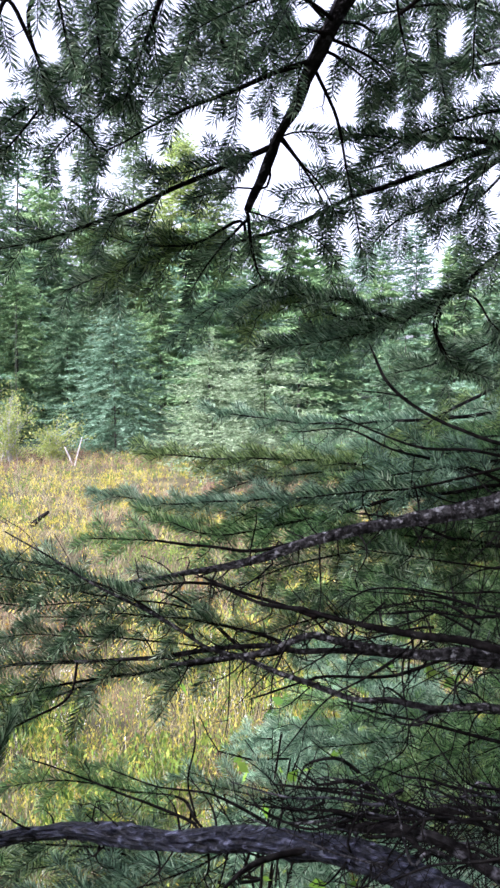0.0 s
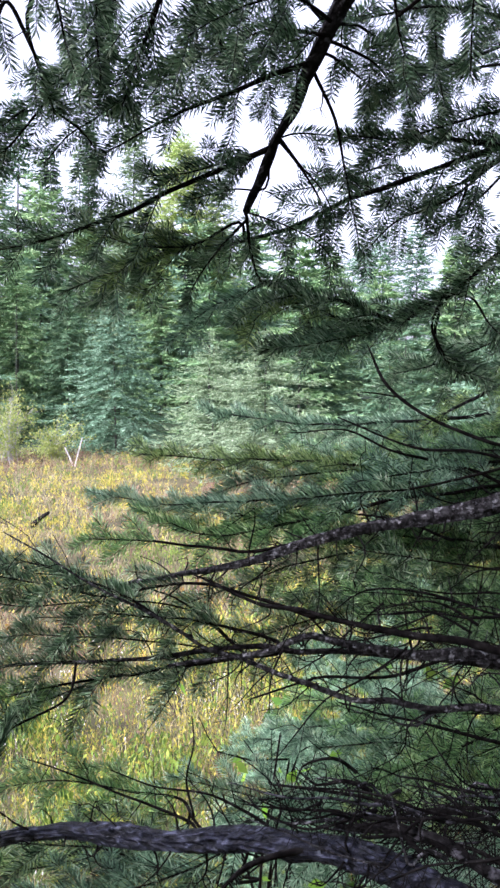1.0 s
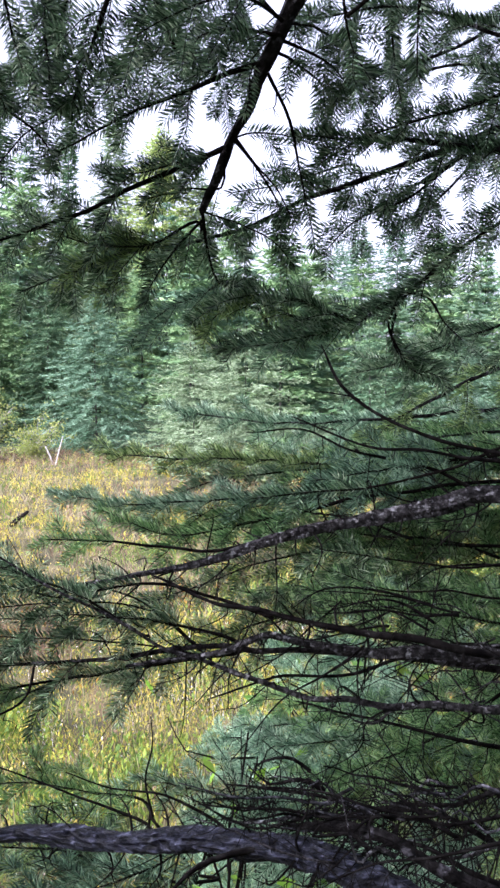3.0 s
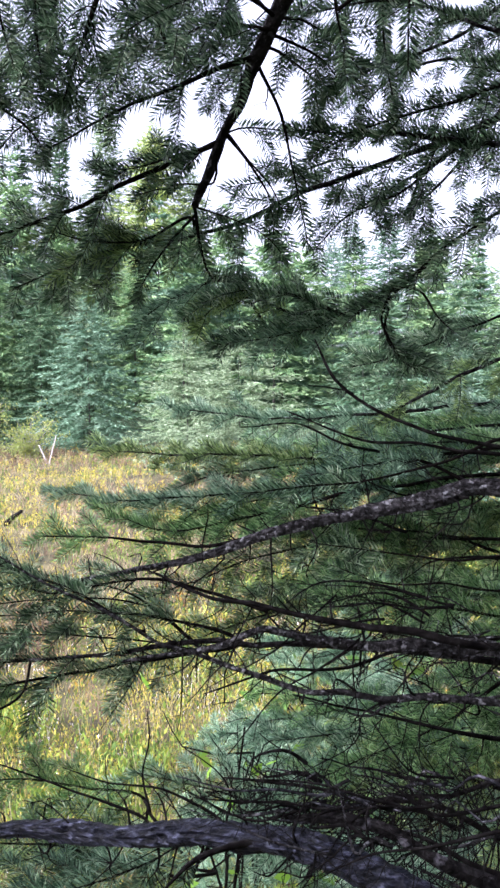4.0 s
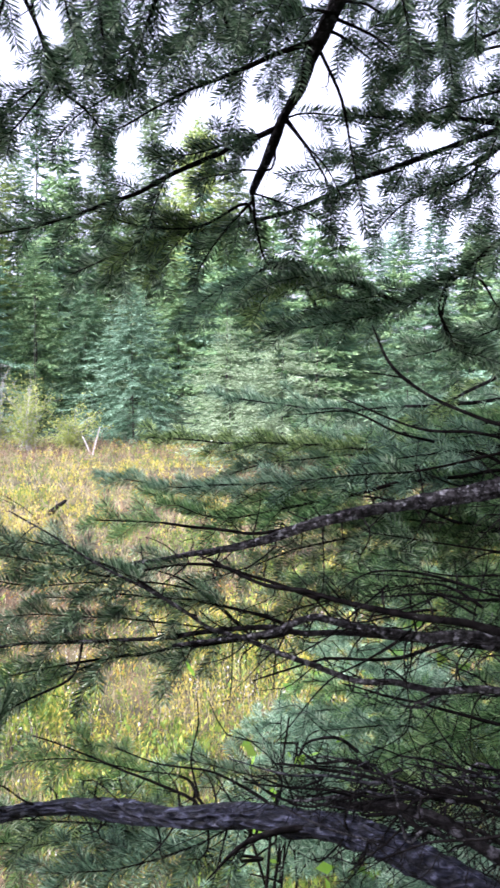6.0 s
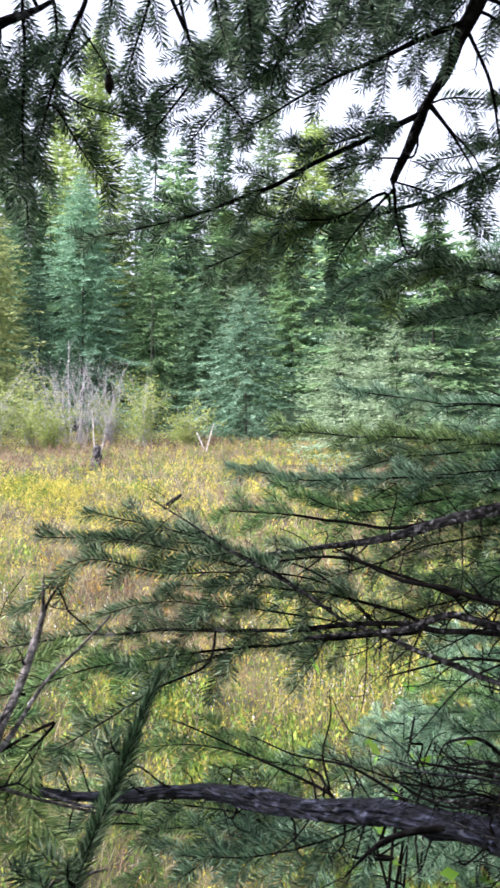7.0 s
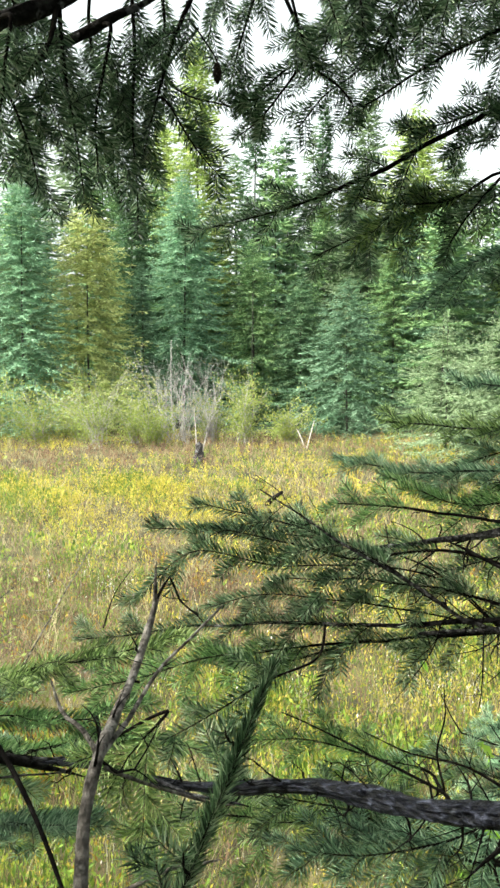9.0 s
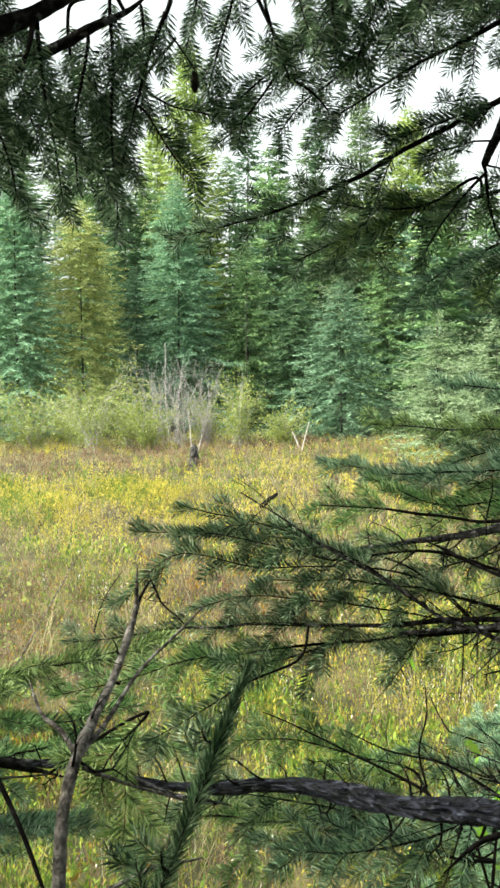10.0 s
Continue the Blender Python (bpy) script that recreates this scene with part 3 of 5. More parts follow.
for x, y, top, reach, kind in [
    (-1.3, 29.0, 4.6, 2.1, "pale"), (0.4, 24.1, 4.2, 2.6, "pale"), (3.3, 20.1, 4.1, 1.5, "dark"), (3.9, 14.0, 3.3, 1.4, "blue"),
]:
    conifer_at(x, y, top, reach * 1.2, kind, step=0.2, twig=0.22, low=0.02)
for x, y, top, reach, kind in [
    (-21.5, 46.0, 17.0, 1.8, "green"), (-24.2, 47.5, 20.0, 1.8, "pale"), (-27.8, 48.0, 19.0, 1.8, "green"),
    (-19.5, 56.7, 26.1, 2.1, "gold"), (-15.0, 55.6, 22.2, 1.4, "dark"), (-13.5, 58.0, 19.6, 1.3, "dark"), (-11.3, 60.8, 22.2, 0.5, "dark"),
    (-4.9, 60.5, 21.3, 2.9, "gold"), (-9.6, 60.5, 16.4, 1.7, "pale"), (-8.4, 62.0, 23.3, 1.6, "pale"), (-12.3, 62.0, 21.1, 1.3, "pale"), (-2.2, 61.0, 18.6, 1.7, "pale"), (6.3, 62.6, 12.9, 1.7, "green"), (10.2, 66.7, 15.6, 1.8, "blue"), (12.5, 64.6, 15.8, 1.7, "blue"),
    (18.1, 60.5, 16.2, 0.5, "dark"), (3.8, 70.8, 14.8, 1.2, "dark"), (9.6, 75.7, 16.2, 2.0, "blue"), (17.4, 70.6, 16.1, 1.9, "blue"),
    (17.7, 60.3, 12.6, 2.0, "green"), (19.5, 55.3, 12.4, 2.2, "green"), (-22.4, 57.6, 21.3, 1.6, "gold"), (-18.0, 60.8, 19.0, 1.9, "green"),
    (-23.7, 51.6, 15.0, 1.8, "dark"), (-10.5, 57.0, 14.3, 2.0, "green"), (-7.5, 52.0, 12.5, 1.9, "pale"), (-14.8, 60.0, 16.2, 1.9, "pale"), (-5.9, 60.0, 14.5, 2.0, "green"),
    (-3.1, 58.0, 13.6, 2.0, "pale"), (-0.3, 60.0, 14.0, 2.1, "green"), (-20.1, 50.0, 15.3, 1.8, "green"), (-9.2, 63.1, 16.5, 2.1, "green"),
]:
    conifer_at(x, y, top, reach * (2.3 if reach > 1.5 else 1.8), kind, step=0.38 if kind == "gold" else 0.5, twig=0.55, low=0.1, thin=0.05 if reach > 1.5 else 0.3, trunk=0.007)

# rows of further trees up the slope, copied from four that stand behind the first
models = [conifer_at(-27, 47, 13.0, 3.2, "green", step=0.95, twig=0.8), conifer_at(-2, 52, 11.0, 2.8, "blue", step=0.95, twig=0.8),
          conifer_at(3, 50, 10.0, 2.6, "dark", step=0.95, twig=0.8), conifer_at(8, 52, 10.5, 2.8, "green", step=0.95, twig=0.8),
          conifer_at(-31, 52, 15.0, 3.2, "gold", step=0.95, twig=0.8)]
dice = random.Random(4)
for k in range(104):
    y = dice.uniform(43, 92 if k < 88 else 60)
    x = (dice.uniform(-0.72, 0.5 if k < 62 else -0.16) if k < 88 else dice.uniform(-0.05, 0.42)) * y
    tall = dice.uniform(0.8, 1.1) if x > -3 else dice.uniform(0.85, 1.35)
    m = Matrix.Translation((x, y, float(ground_z(x, y)))) @ Matrix.Rotation(dice.uniform(0, 6.28), 4, "Z") @ Matrix.Diagonal((1, 1, tall, 1))
    copy_thing(dice.choice(models[:4]), m)

# willow scrub along the far edge of the meadow
for x, y, hgt, spread in [(-13.3, 27.5, 2.5, 1.2), (-16.2, 28.5, 2.0, 1.3), (-13.0, 30.0, 1.9, 1.0), (-8.8, 30.8, 2.1, 1.0), (-7.3, 31.3, 1.3, 0.9), (-17.8, 27.5, 1.8, 1.2),
                          (-10.4, 31.5, 1.5, 0.9), (-15.0, 29.5, 1.6, 1.1), (-19.5, 27.0, 1.7, 1.2), (-11.8, 29.0, 1.2, 0.8)]:
    shrub("yellow-green willow shrub at the meadow edge", (x, y, float(ground_z(x, y))), hgt * 1.3, spread * 1.5, 24, 17, 0.085, WILLOW, GREYWOOD)
for x, y, hgt, spread in [(-11.2, 30.6, 3.7, 1.6), (-12.4, 31.5, 3.7, 1.3), (-10.3, 31.0, 3.2, 1.5)]:
    shrub("bare grey dead shrub before the spruces", (x, y, float(ground_z(x, y))), hgt, spread, 30, 0, 0, WILLOW, GREYWOOD)


def stick(name, label, a, b, r0, r1, mat, category, bend=0.05, crook=()):
    """A bare pole from a to b; crook adds short stubs at fractions of its length."""
    ob = tagged(new(name), label, category)
    a, b = np.array(a), np.array(b)
    ob.location = a
    h = Heap()
    ln = spline([np.zeros(3) - (b - a) * 0.1, (b - a) * 0.5 + rng.normal(size=3) * bend * np.linalg.norm(b - a), b - a], np.linalg.norm(b - a) / 12)
    tube(h, ln, np.linspace(r0, r1, len(ln)), 7, 0.06)
    part("stem", h, mat, ob, smooth=True)
    for f in crook:
        p = (b - a) * f
        e = p + unit(rng.normal(size=3) + [0, 0, 0.6]) * np.linalg.norm(b - a) * 0.2
        s = Heap()
        ln = spline([p, (p + e) / 2 + rng.normal(size=3) * 0.01, e], 0.05)
        tube(s, ln, np.linspace(r1 * 0.8, r1 * 0.3, len(ln)), 5)
        part("stub", s, mat, ob)
    return ob


stick("dead_pole", "pale bleached dead stem standing in the meadow", (-6.15, 29.3, -0.15), (-6.42, 29.3, 0.55), 0.035, 0.02, PALEWOOD, "dead stem", 0.01)
stick("dead_pole", "pale bleached dead stem leaning in the meadow", (-6.1, 29.3, -0.15), (-5.86, 29.5, 0.88), 0.03, 0.015, PALEWOOD, "dead stem", 0.01)
stick("young_aspen", "thin pale aspen trunk against the spruces", (-9.82, 35.7, 0.1), (-9.88, 36.0, 6.1), 0.022, 0.01, FARBARK, "tree", 0.005)
stick("young_aspen", "thin pale aspen trunk against the spruces", (-11.8, 31.2, 0.0), (-11.87, 31.2, 3.9), 0.02, 0.01, GREYWOOD, "tree", 0.01)
stick("dead_pole", "slender pale dead stem behind a stump", (-8.6, 24.7, -0.1), (-8.64, 24.6, 1.47), 0.025, 0.012, PALEWOOD, "dead stem", 0.01, (0.4,))


def stump(base):
    """A split, weathered stump with one pale splinter standing up."""
    ob = tagged(new("tree_stump"), "dark weathered grey stump with a pale upright splinter", "stump")
    ob.location = base
    h = Heap()
    z = np.linspace(-0.1, 0.42, 8)
    tube(h, np.stack([0.02 * z, 0 * z, z], 1), np.interp(z, [-0.1, 0.1, 0.42], [0.2, 0.14, 0.11]), 12, 0.12)
    part("stump_body", h, LICHENBARK, ob)
    s = Heap()
    tube(s, spline([(0.08, 0, 0.05), (0.15, 0, 0.4), (0.26, 0, 0.78)], 0.06), np.linspace(0.03, 0.008, 13)[:len(spline([(0.08, 0, 0.05), (0.15, 0, 0.4), (0.26, 0, 0.78)], 0.06))], 7, 0.08)
    part("splinter", s, PALEWOOD, ob)


stump((-7.98, 23.1, float(ground_z(-7.98, 23.1)) + 0.12))
stick("fallen_log", "dark rotting log lying in the meadow grass", (-4.0, 15.55, -0.05), (-3.68, 15.35, 0.2), 0.06, 0.03, DEADTWIG, "log", 0.05, (0.3, 0.7))

# ---- the two near spruces ----
A = trunk_of("near_spruce", 0.95, 1.6, 0.5, 9.0, 0.13, "spruce with low dead limbs and dark green boughs")
B = trunk_of("near_spruce", -1.35, 1.15, 0.6, 8.0, 0.11, "spruce with needled boughs hanging from high limbs")
# their upper crowns stay out of view; set low to shade the boughs below
for tree, hgt, reach, low in [(A, 9.0, 2.3, 0.43), (B, 8.0, 2.0, 0.47)]:
    c = Heap()
    crown_sprays(c, hgt, reach, 0.4, 0.4, low, 0.3, 0.08)
    part("crown", c, CROWN["dark"], tree, "dense dark upper crown", "stuff")
# unseen trees added behind and beside the eye to shade the near boughs
shade = [conifer_at(-3.8, -4.4, 11.0, 2.4, "dark", step=0.9, twig=0.85, low=0.05), conifer_at(3.5, -3.3, 12.0, 2.5, "dark", step=0.9, twig=0.85, low=0.05)]
for x, y, turn in [(0.1, -5.6, 1), (-7.0, -4.4, 2), (-1.9, -4.5, 3), (1.7, -4.4, 4), (5.2, -0.8, 4), (8.0, 0.0, 1), (-10.5, -9, 3), (9.5, -9, 5), (0.5, -7, 2)]:
    copy_thing(shade[turn % 2], Matrix.Translation((x, y, float(ground_z(x, y)))) @ Matrix.Rotation(turn * 1.1, 4, "Z"))
# high-crowned ones, also out of view, added to block the sky overhead
high_shade = conifer_at(-2.5, -2.5, 9.5, 2.6, "dark", step=0.5, twig=0.65, low=0.38, thin=0.0)
for x, y, turn in [(3.3, -1.7, 3), (-0.6, -3.6, 4)]:
    copy_thing(high_shade, Matrix.Translation((x, y, float(ground_z(x, y)))) @ Matrix.Rotation(turn * 1.3, 4, "Z"))
limb(A, (0.178, 1.320, 2.975), (0.146, 1.356, 2.908), (0.115, 1.393, 2.845), (0.043, 1.497, 2.737), (-0.005, 1.521, 2.629), 0.0168, 0.0058, root=3.9, live=1.0, twig=0.05, n=0, sides=12, bark=BARK)
limb(A, (0.038, 1.497, 2.734), (-0.078, 1.545, 2.698), (-0.245, 1.601, 2.639), (-0.496, 1.679, 2.589), (-0.665, 1.758, 2.582), 0.0054, 0.0017, live=0.05, twig=0.09, n=30, roll=70, hang=0.5)
limb(A, (0.113, 1.393, 2.845), (-0.001, 1.390, 2.801), (-0.131, 1.408, 2.754), (-0.245, 1.425, 2.704), 0.0050, 0.0014, live=0.1, twig=0.09, n=26, roll=60, hang=0.6)
limb(A, (0.105, 1.402, 2.829), (0.146, 1.428, 2.758), (0.162, 1.444, 2.689), (0.190, 1.466, 2.552), 0.0037, 0.0010, live=0.45, twig=0.06, n=26, roll=80, hang=0.2)
limb(A, (0.049, 1.487, 2.746), (0.102, 1.504, 2.684), (0.134, 1.521, 2.636), (0.133, 1.537, 2.554), 0.0029, 0.0010, live=0.6, twig=0.05, n=20, roll=80, hang=0.4)
limb(A, (0.052, 1.487, 2.751), (0.116, 1.483, 2.671), (0.155, 1.479, 2.601), 0.0024, 0.0010, live=0.8, twig=0.04, n=20)
limb(A, (0.036, 1.496, 2.724), (0.030, 1.503, 2.666), (-0.022, 1.523, 2.671), (-0.112, 1.522, 2.649), 0.0025, 0.0010, live=0.5, twig=0.06, n=22, roll=60)
limb(A, (0.129, 1.364, 2.869), (0.034, 1.364, 2.877), (-0.055, 1.372, 2.842), 0.0036, 0.0009, live=0.2, twig=0.1, n=30, roll=50, hang=0.5)
limb(A, (0.136, 1.365, 2.885), (0.066, 1.285, 2.893), (-0.033, 1.232, 2.845), (-0.097, 1.230, 2.805), 0.0036, 0.0008, live=0.2, twig=0.11, n=34, roll=60, hang=0.5)
limb(A, (0.127, 1.374, 2.866), (0.205, 1.433, 2.856), (0.259, 1.533, 2.841), 0.0031, 0.0010, live=0.3, twig=0.1, n=34, roll=40, hang=0.5)
limb(A, (-0.005, 1.521, 2.629), (0.004, 1.537, 2.554), (0.024, 1.534, 2.503), (0.051, 1.513, 2.493), 0.0040, 0.0015, live=0.25, twig=0.05, n=24, roll=70, hang=0.4)
limb(A, (-0.002, 1.520, 2.616), (-0.047, 1.538, 2.574), (-0.084, 1.565, 2.533), (-0.118, 1.593, 2.480), 0.0030, 0.0011, live=0.2, twig=0.07, n=28, roll=60, hang=0.4)
limb(A, (0.510, 1.529, 2.771), (0.292, 1.595, 2.703), (0.178, 1.603, 2.662), (-0.002, 1.619, 2.599), (-0.186, 1.638, 2.571), (-0.368, 1.674, 2.505), 0.0080, 0.0017, root=3.1, live=0.12, twig=0.1, n=30, roll=65, hang=0.55)
limb(A, (0.493, 1.476, 2.724), (0.348, 1.477, 2.741), (0.252, 1.487, 2.749), (0.162, 1.508, 2.760), 0.0107, 0.0015, root=3.0, live=0.05, twig=0.09, n=46, roll=35, hang=0.3)
limb(A, (0.485, 1.430, 2.796), (0.378, 1.448, 2.770), (0.289, 1.477, 2.750), (0.199, 1.525, 2.711), 0.0056, 0.0015, root=3.1, live=0.1, twig=0.09, n=36, roll=60, hang=0.4)
limb(A, (0.530, 1.538, 2.941), (0.420, 1.540, 2.981), (0.319, 1.541, 2.991), (0.199, 1.540, 2.971), 0.0070, 0.0015, root=3.4, live=0.05, twig=0.13, n=26, roll=55, hang=0.6)
limb(A, (0.648, 1.849, 3.118), (0.528, 1.844, 3.045), (0.395, 1.842, 2.997), (0.251, 1.838, 2.931), 0.0072, 0.0018, root=3.4, live=0.05, twig=0.13, n=26, roll=50, hang=0.6)
limb(A, (0.693, 2.047, 3.088), (0.573, 2.047, 3.088), (0.479, 2.046, 3.061), (0.372, 2.040, 2.968), 0.0080, 0.0020, root=3.4, live=0.05, twig=0.14, n=24, roll=60, hang=0.6)
limb(A, (0.207, 1.235, 2.893), (0.214, 1.232, 2.837), (0.229, 1.249, 2.793), (0.250, 1.248, 2.759), 0.0028, 0.0008, root=(0.172, 1.233, 2.963), live=0.3, twig=0.08, n=30, roll=70, hang=0.3)
limb(A, (0.300, 1.133, 2.858), (0.295, 1.130, 2.807), (0.292, 1.128, 2.770), (0.295, 1.146, 2.726), 0.0029, 0.0007, root=(0.213, 1.232, 2.842), live=0.1, twig=0.04, n=30, roll=70, hang=0.3)
limb(A, (0.362, 1.648, 3.112), (0.351, 1.643, 3.016), (0.361, 1.658, 2.938), (0.382, 1.674, 2.859), 0.0037, 0.0011, root=(0.212, 1.646, 3.069), live=0.1, twig=0.1, n=32, roll=70, hang=0.3)
limb(A, (0.684, 1.939, 2.947), (0.582, 1.932, 2.820), (0.519, 1.928, 2.751), (0.417, 1.924, 2.668), 0.0089, 0.0019, root=3.3, live=0.05, twig=0.12, n=24, roll=60, hang=0.5)
limb(A, (0.555, 1.731, 2.811), (0.521, 1.730, 2.788), (0.476, 1.728, 2.754), (0.407, 1.725, 2.698), (0.317, 1.723, 2.664), 0.0057, 0.0017, root=(0.443, 1.778, 2.744), live=0.1, twig=0.1, n=30, roll=60, hang=0.4)
limb(A, (0.540, 1.520, 2.621), (0.440, 1.516, 2.551), (0.354, 1.533, 2.483), (0.258, 1.560, 2.440), (0.127, 1.590, 2.418), (0.020, 1.600, 2.385), 0.0052, 0.0014, root=2.75, live=0.02, twig=0.085, n=44, roll=35, hang=0.3)
limb(A, (0.166, 1.575, 2.447), (0.103, 1.575, 2.473), (0.040, 1.575, 2.462), (-0.012, 1.575, 2.421), 0.003, 0.001, root=(0.258, 1.560, 2.440), live=0.0, twig=0.07, n=40, roll=30, hang=0.25, leaf=OLIVE)
limb(A, (0.266, 1.550, 2.429), (0.205, 1.550, 2.414), (0.143, 1.550, 2.403), (0.081, 1.550, 2.393), 0.003, 0.001, root=(0.354, 1.533, 2.483), live=0.0, twig=0.07, n=40, roll=35, hang=0.3, leaf=BLUISH)
limb(A, (0.329, 1.530, 2.412), (0.345, 1.530, 2.382), (0.366, 1.530, 2.351), (0.417, 1.530, 2.329), 0.0028, 0.001, root=(0.440, 1.516, 2.551), live=0.2, twig=0.07, n=30, roll=50, hang=0.4)
limb(A, (0.033, 1.760, 2.533), (-0.025, 1.760, 2.510), (-0.095, 1.760, 2.475), (-0.160, 1.760, 2.417), 0.0036, 0.0011, root=(0.127, 1.590, 2.418), live=0.0, twig=0.085, n=34, roll=35, hang=0.35, leaf=BLUISH)
limb(A, (0.364, 1.533, 2.488), (0.400, 1.512, 2.471), (0.414, 1.490, 2.439), (0.444, 1.458, 2.397), 0.0030, 0.0010, live=0.5, twig=0.05, n=14)
limb(A, (0.351, 1.562, 2.466), (0.340, 1.559, 2.414), (0.374, 1.566, 2.363), (0.436, 1.564, 2.337), 0.0031, 0.0010, root=(0.339, 1.537, 2.476), live=0.2, twig=0.07, n=26, roll=60)
limb(A, (0.268, 1.560, 2.440), (0.164, 1.562, 2.476), (0.082, 1.573, 2.488), (-0.002, 1.592, 2.464), 0.0041, 0.0011, live=0.05, twig=0.1, n=30, roll=30, hang=0.2, leaf=NEEDLE)
limb(A, (0.459, 1.297, 2.214), (0.372, 1.298, 2.229), (0.281, 1.320, 2.269), (0.223, 1.343, 2.318), (0.190, 1.357, 2.384), 0.0039, 0.0023, root=2.1, live=1.0, twig=0.03, n=3)
limb(A, (0.248, 1.332, 2.296), (0.223, 1.342, 2.303), (0.179, 1.353, 2.309), 0.0018, 0.0009, live=1.0, twig=0.02, n=2)
limb(A, (0.486, 1.346, 2.197), (0.378, 1.347, 2.210), (0.262, 1.358, 2.223), (0.146, 1.380, 2.268), 0.0041, 0.0014, root=2.15, live=1.0, twig=0.05, n=10)
limb(A, (0.540, 1.497, 2.210), (0.440, 1.495, 2.170), (0.349, 1.494, 2.150), (0.199, 1.493, 2.132), (0.079, 1.492, 2.120), 0.0045, 0.0015, root=2.15, live=0.7, twig=0.06, n=16)
limb(A, (0.607, 1.743, 2.125), (0.308, 1.771, 2.087), (0.143, 1.791, 2.084), (-0.026, 1.810, 2.076), (-0.186, 1.830, 2.070), (-0.350, 1.851, 2.092), 0.0058, 0.0012, root=2.1, live=0.3, twig=0.11, n=24, roll=20, hang=0.15, leaf=LITGREEN, needle=0.025)
limb(A, (0.693, 1.993, 2.127), (0.372, 1.993, 2.127), (0.158, 1.995, 2.147), (-0.055, 1.995, 2.156), (-0.269, 1.996, 2.167), 0.0067, 0.0013, root=2.2, live=0.25, twig=0.12, n=23, roll=25, hang=0.2, leaf=LITGREEN, needle=0.025)
limb(A, (0.828, 2.302, 2.270), (0.490, 2.300, 2.239), (0.244, 2.300, 2.227), (0.059, 2.300, 2.239), (-0.110, 2.301, 2.262), 0.0077, 0.0015, root=2.3, live=0.25, twig=0.14, n=22, roll=25, hang=0.2, leaf=LITGREEN, needle=0.027)
limb(A, (0.792, 2.208, 2.389), (0.616, 2.204, 2.315), (0.498, 2.201, 2.249), (0.366, 2.196, 2.168), (0.174, 2.193, 2.110), 0.0074, 0.0015, root=2.4, live=0.15, twig=0.14, n=15, roll=40, hang=0.3, leaf=LITGREEN, needle=0.027)
limb(A, (0.302, 1.741, 2.090), (0.185, 1.739, 2.061), (0.068, 1.738, 2.038), (-0.084, 1.737, 2.014), (-0.228, 1.770, 2.063), 0.0047, 0.0012, root=(0.306, 1.771, 2.087), live=0.1, twig=0.12, n=23, roll=15, hang=0.2, leaf=LITGREEN, needle=0.025)
limb(A, (0.191, 1.588, 2.049), (0.084, 1.587, 2.023), (-0.002, 1.606, 2.003), (-0.106, 1.627, 2.014), (-0.198, 1.637, 2.020), (-0.327, 1.667, 2.020), 0.0043, 0.0017, root=(0.190, 1.489, 2.059), live=0.72, twig=0.09, n=30, roll=40, hang=0.2, leaf=LITGREEN)
limb(A, (0.490, 1.593, 2.130), (0.405, 1.595, 2.162), (0.302, 1.614, 2.154), (0.197, 1.643, 2.135), 0.0043, 0.0011, root=(0.492, 1.492, 2.122), live=0.2, twig=0.1, n=34, roll=40, hang=0.3, leaf=LITGREEN)
limb(A, (0.550, 1.493, 2.132), (0.440, 1.492, 2.112), (0.319, 1.491, 2.090), (0.159, 1.488, 2.052), (0.039, 1.486, 2.015), (-0.085, 1.485, 1.990), (-0.193, 1.490, 1.976), (-0.299, 1.490, 1.944), 0.0176, 0.0014, root=2.05, bark=LICHENBARK, live=1.0, twig=0.12, n=26, roll=60, hang=0.2)
limb(A, (0.530, 1.392, 1.765), (0.416, 1.393, 1.779), (0.285, 1.403, 1.777), (0.153, 1.414, 1.793), (0.008, 1.427, 1.845), (-0.106, 1.400, 1.904), (-0.218, 1.364, 1.978), (-0.311, 1.347, 2.037), (-0.388, 1.330, 2.087), 0.0071, 0.0013, root=1.75, bark=LICHENBARK, live=1.0, twig=0.13, n=20, roll=60, hang=0.2)
limb(A, (0.550, 1.475, 1.810), (0.360, 1.476, 1.835), (0.120, 1.497, 1.844), (-0.017, 1.517, 1.843), (-0.173, 1.525, 1.829), (-0.296, 1.526, 1.816), (-0.423, 1.526, 1.806), (-0.579, 1.530, 1.790), (-0.727, 1.535, 1.759), (-0.826, 1.535, 1.744), 0.0078, 0.0014, root=1.8, live=0.62, twig=0.13, n=22, roll=50, hang=0.4)
limb(A, (0.535, 1.437, 1.842), (0.428, 1.437, 1.852), (0.254, 1.448, 1.857), (0.097, 1.458, 1.874), (-0.022, 1.477, 1.842), (-0.142, 1.476, 1.825), 0.0127, 0.0030, root=1.8, bark=LICHENBARK, live=1.0, twig=0.14, n=26, roll=60, hang=0.3)
limb(A, (0.513, 1.378, 1.870), (0.317, 1.380, 1.899), (0.188, 1.401, 1.916), (0.056, 1.422, 1.940), (-0.100, 1.465, 1.992), 0.0075, 0.0025, root=1.9, live=1.0, twig=0.1, n=18, roll=60, hang=0.2)
limb(A, (0.113, 1.411, 1.928), (-0.002, 1.483, 1.950), (-0.112, 1.484, 1.970), (-0.234, 1.463, 1.955), (-0.363, 1.484, 1.970), (-0.530, 1.505, 1.991), 0.0038, 0.0010, live=0.35, twig=0.085, n=17, roll=30, hang=0.35)
limb(A, (-0.108, 1.430, 1.894), (-0.195, 1.433, 1.952), (-0.314, 1.445, 1.998), (-0.417, 1.467, 2.019), (-0.553, 1.488, 2.040), 0.0029, 0.0010, root=(-0.098, 1.402, 1.900), live=0.2, twig=0.085, n=17, roll=25, hang=0.2)
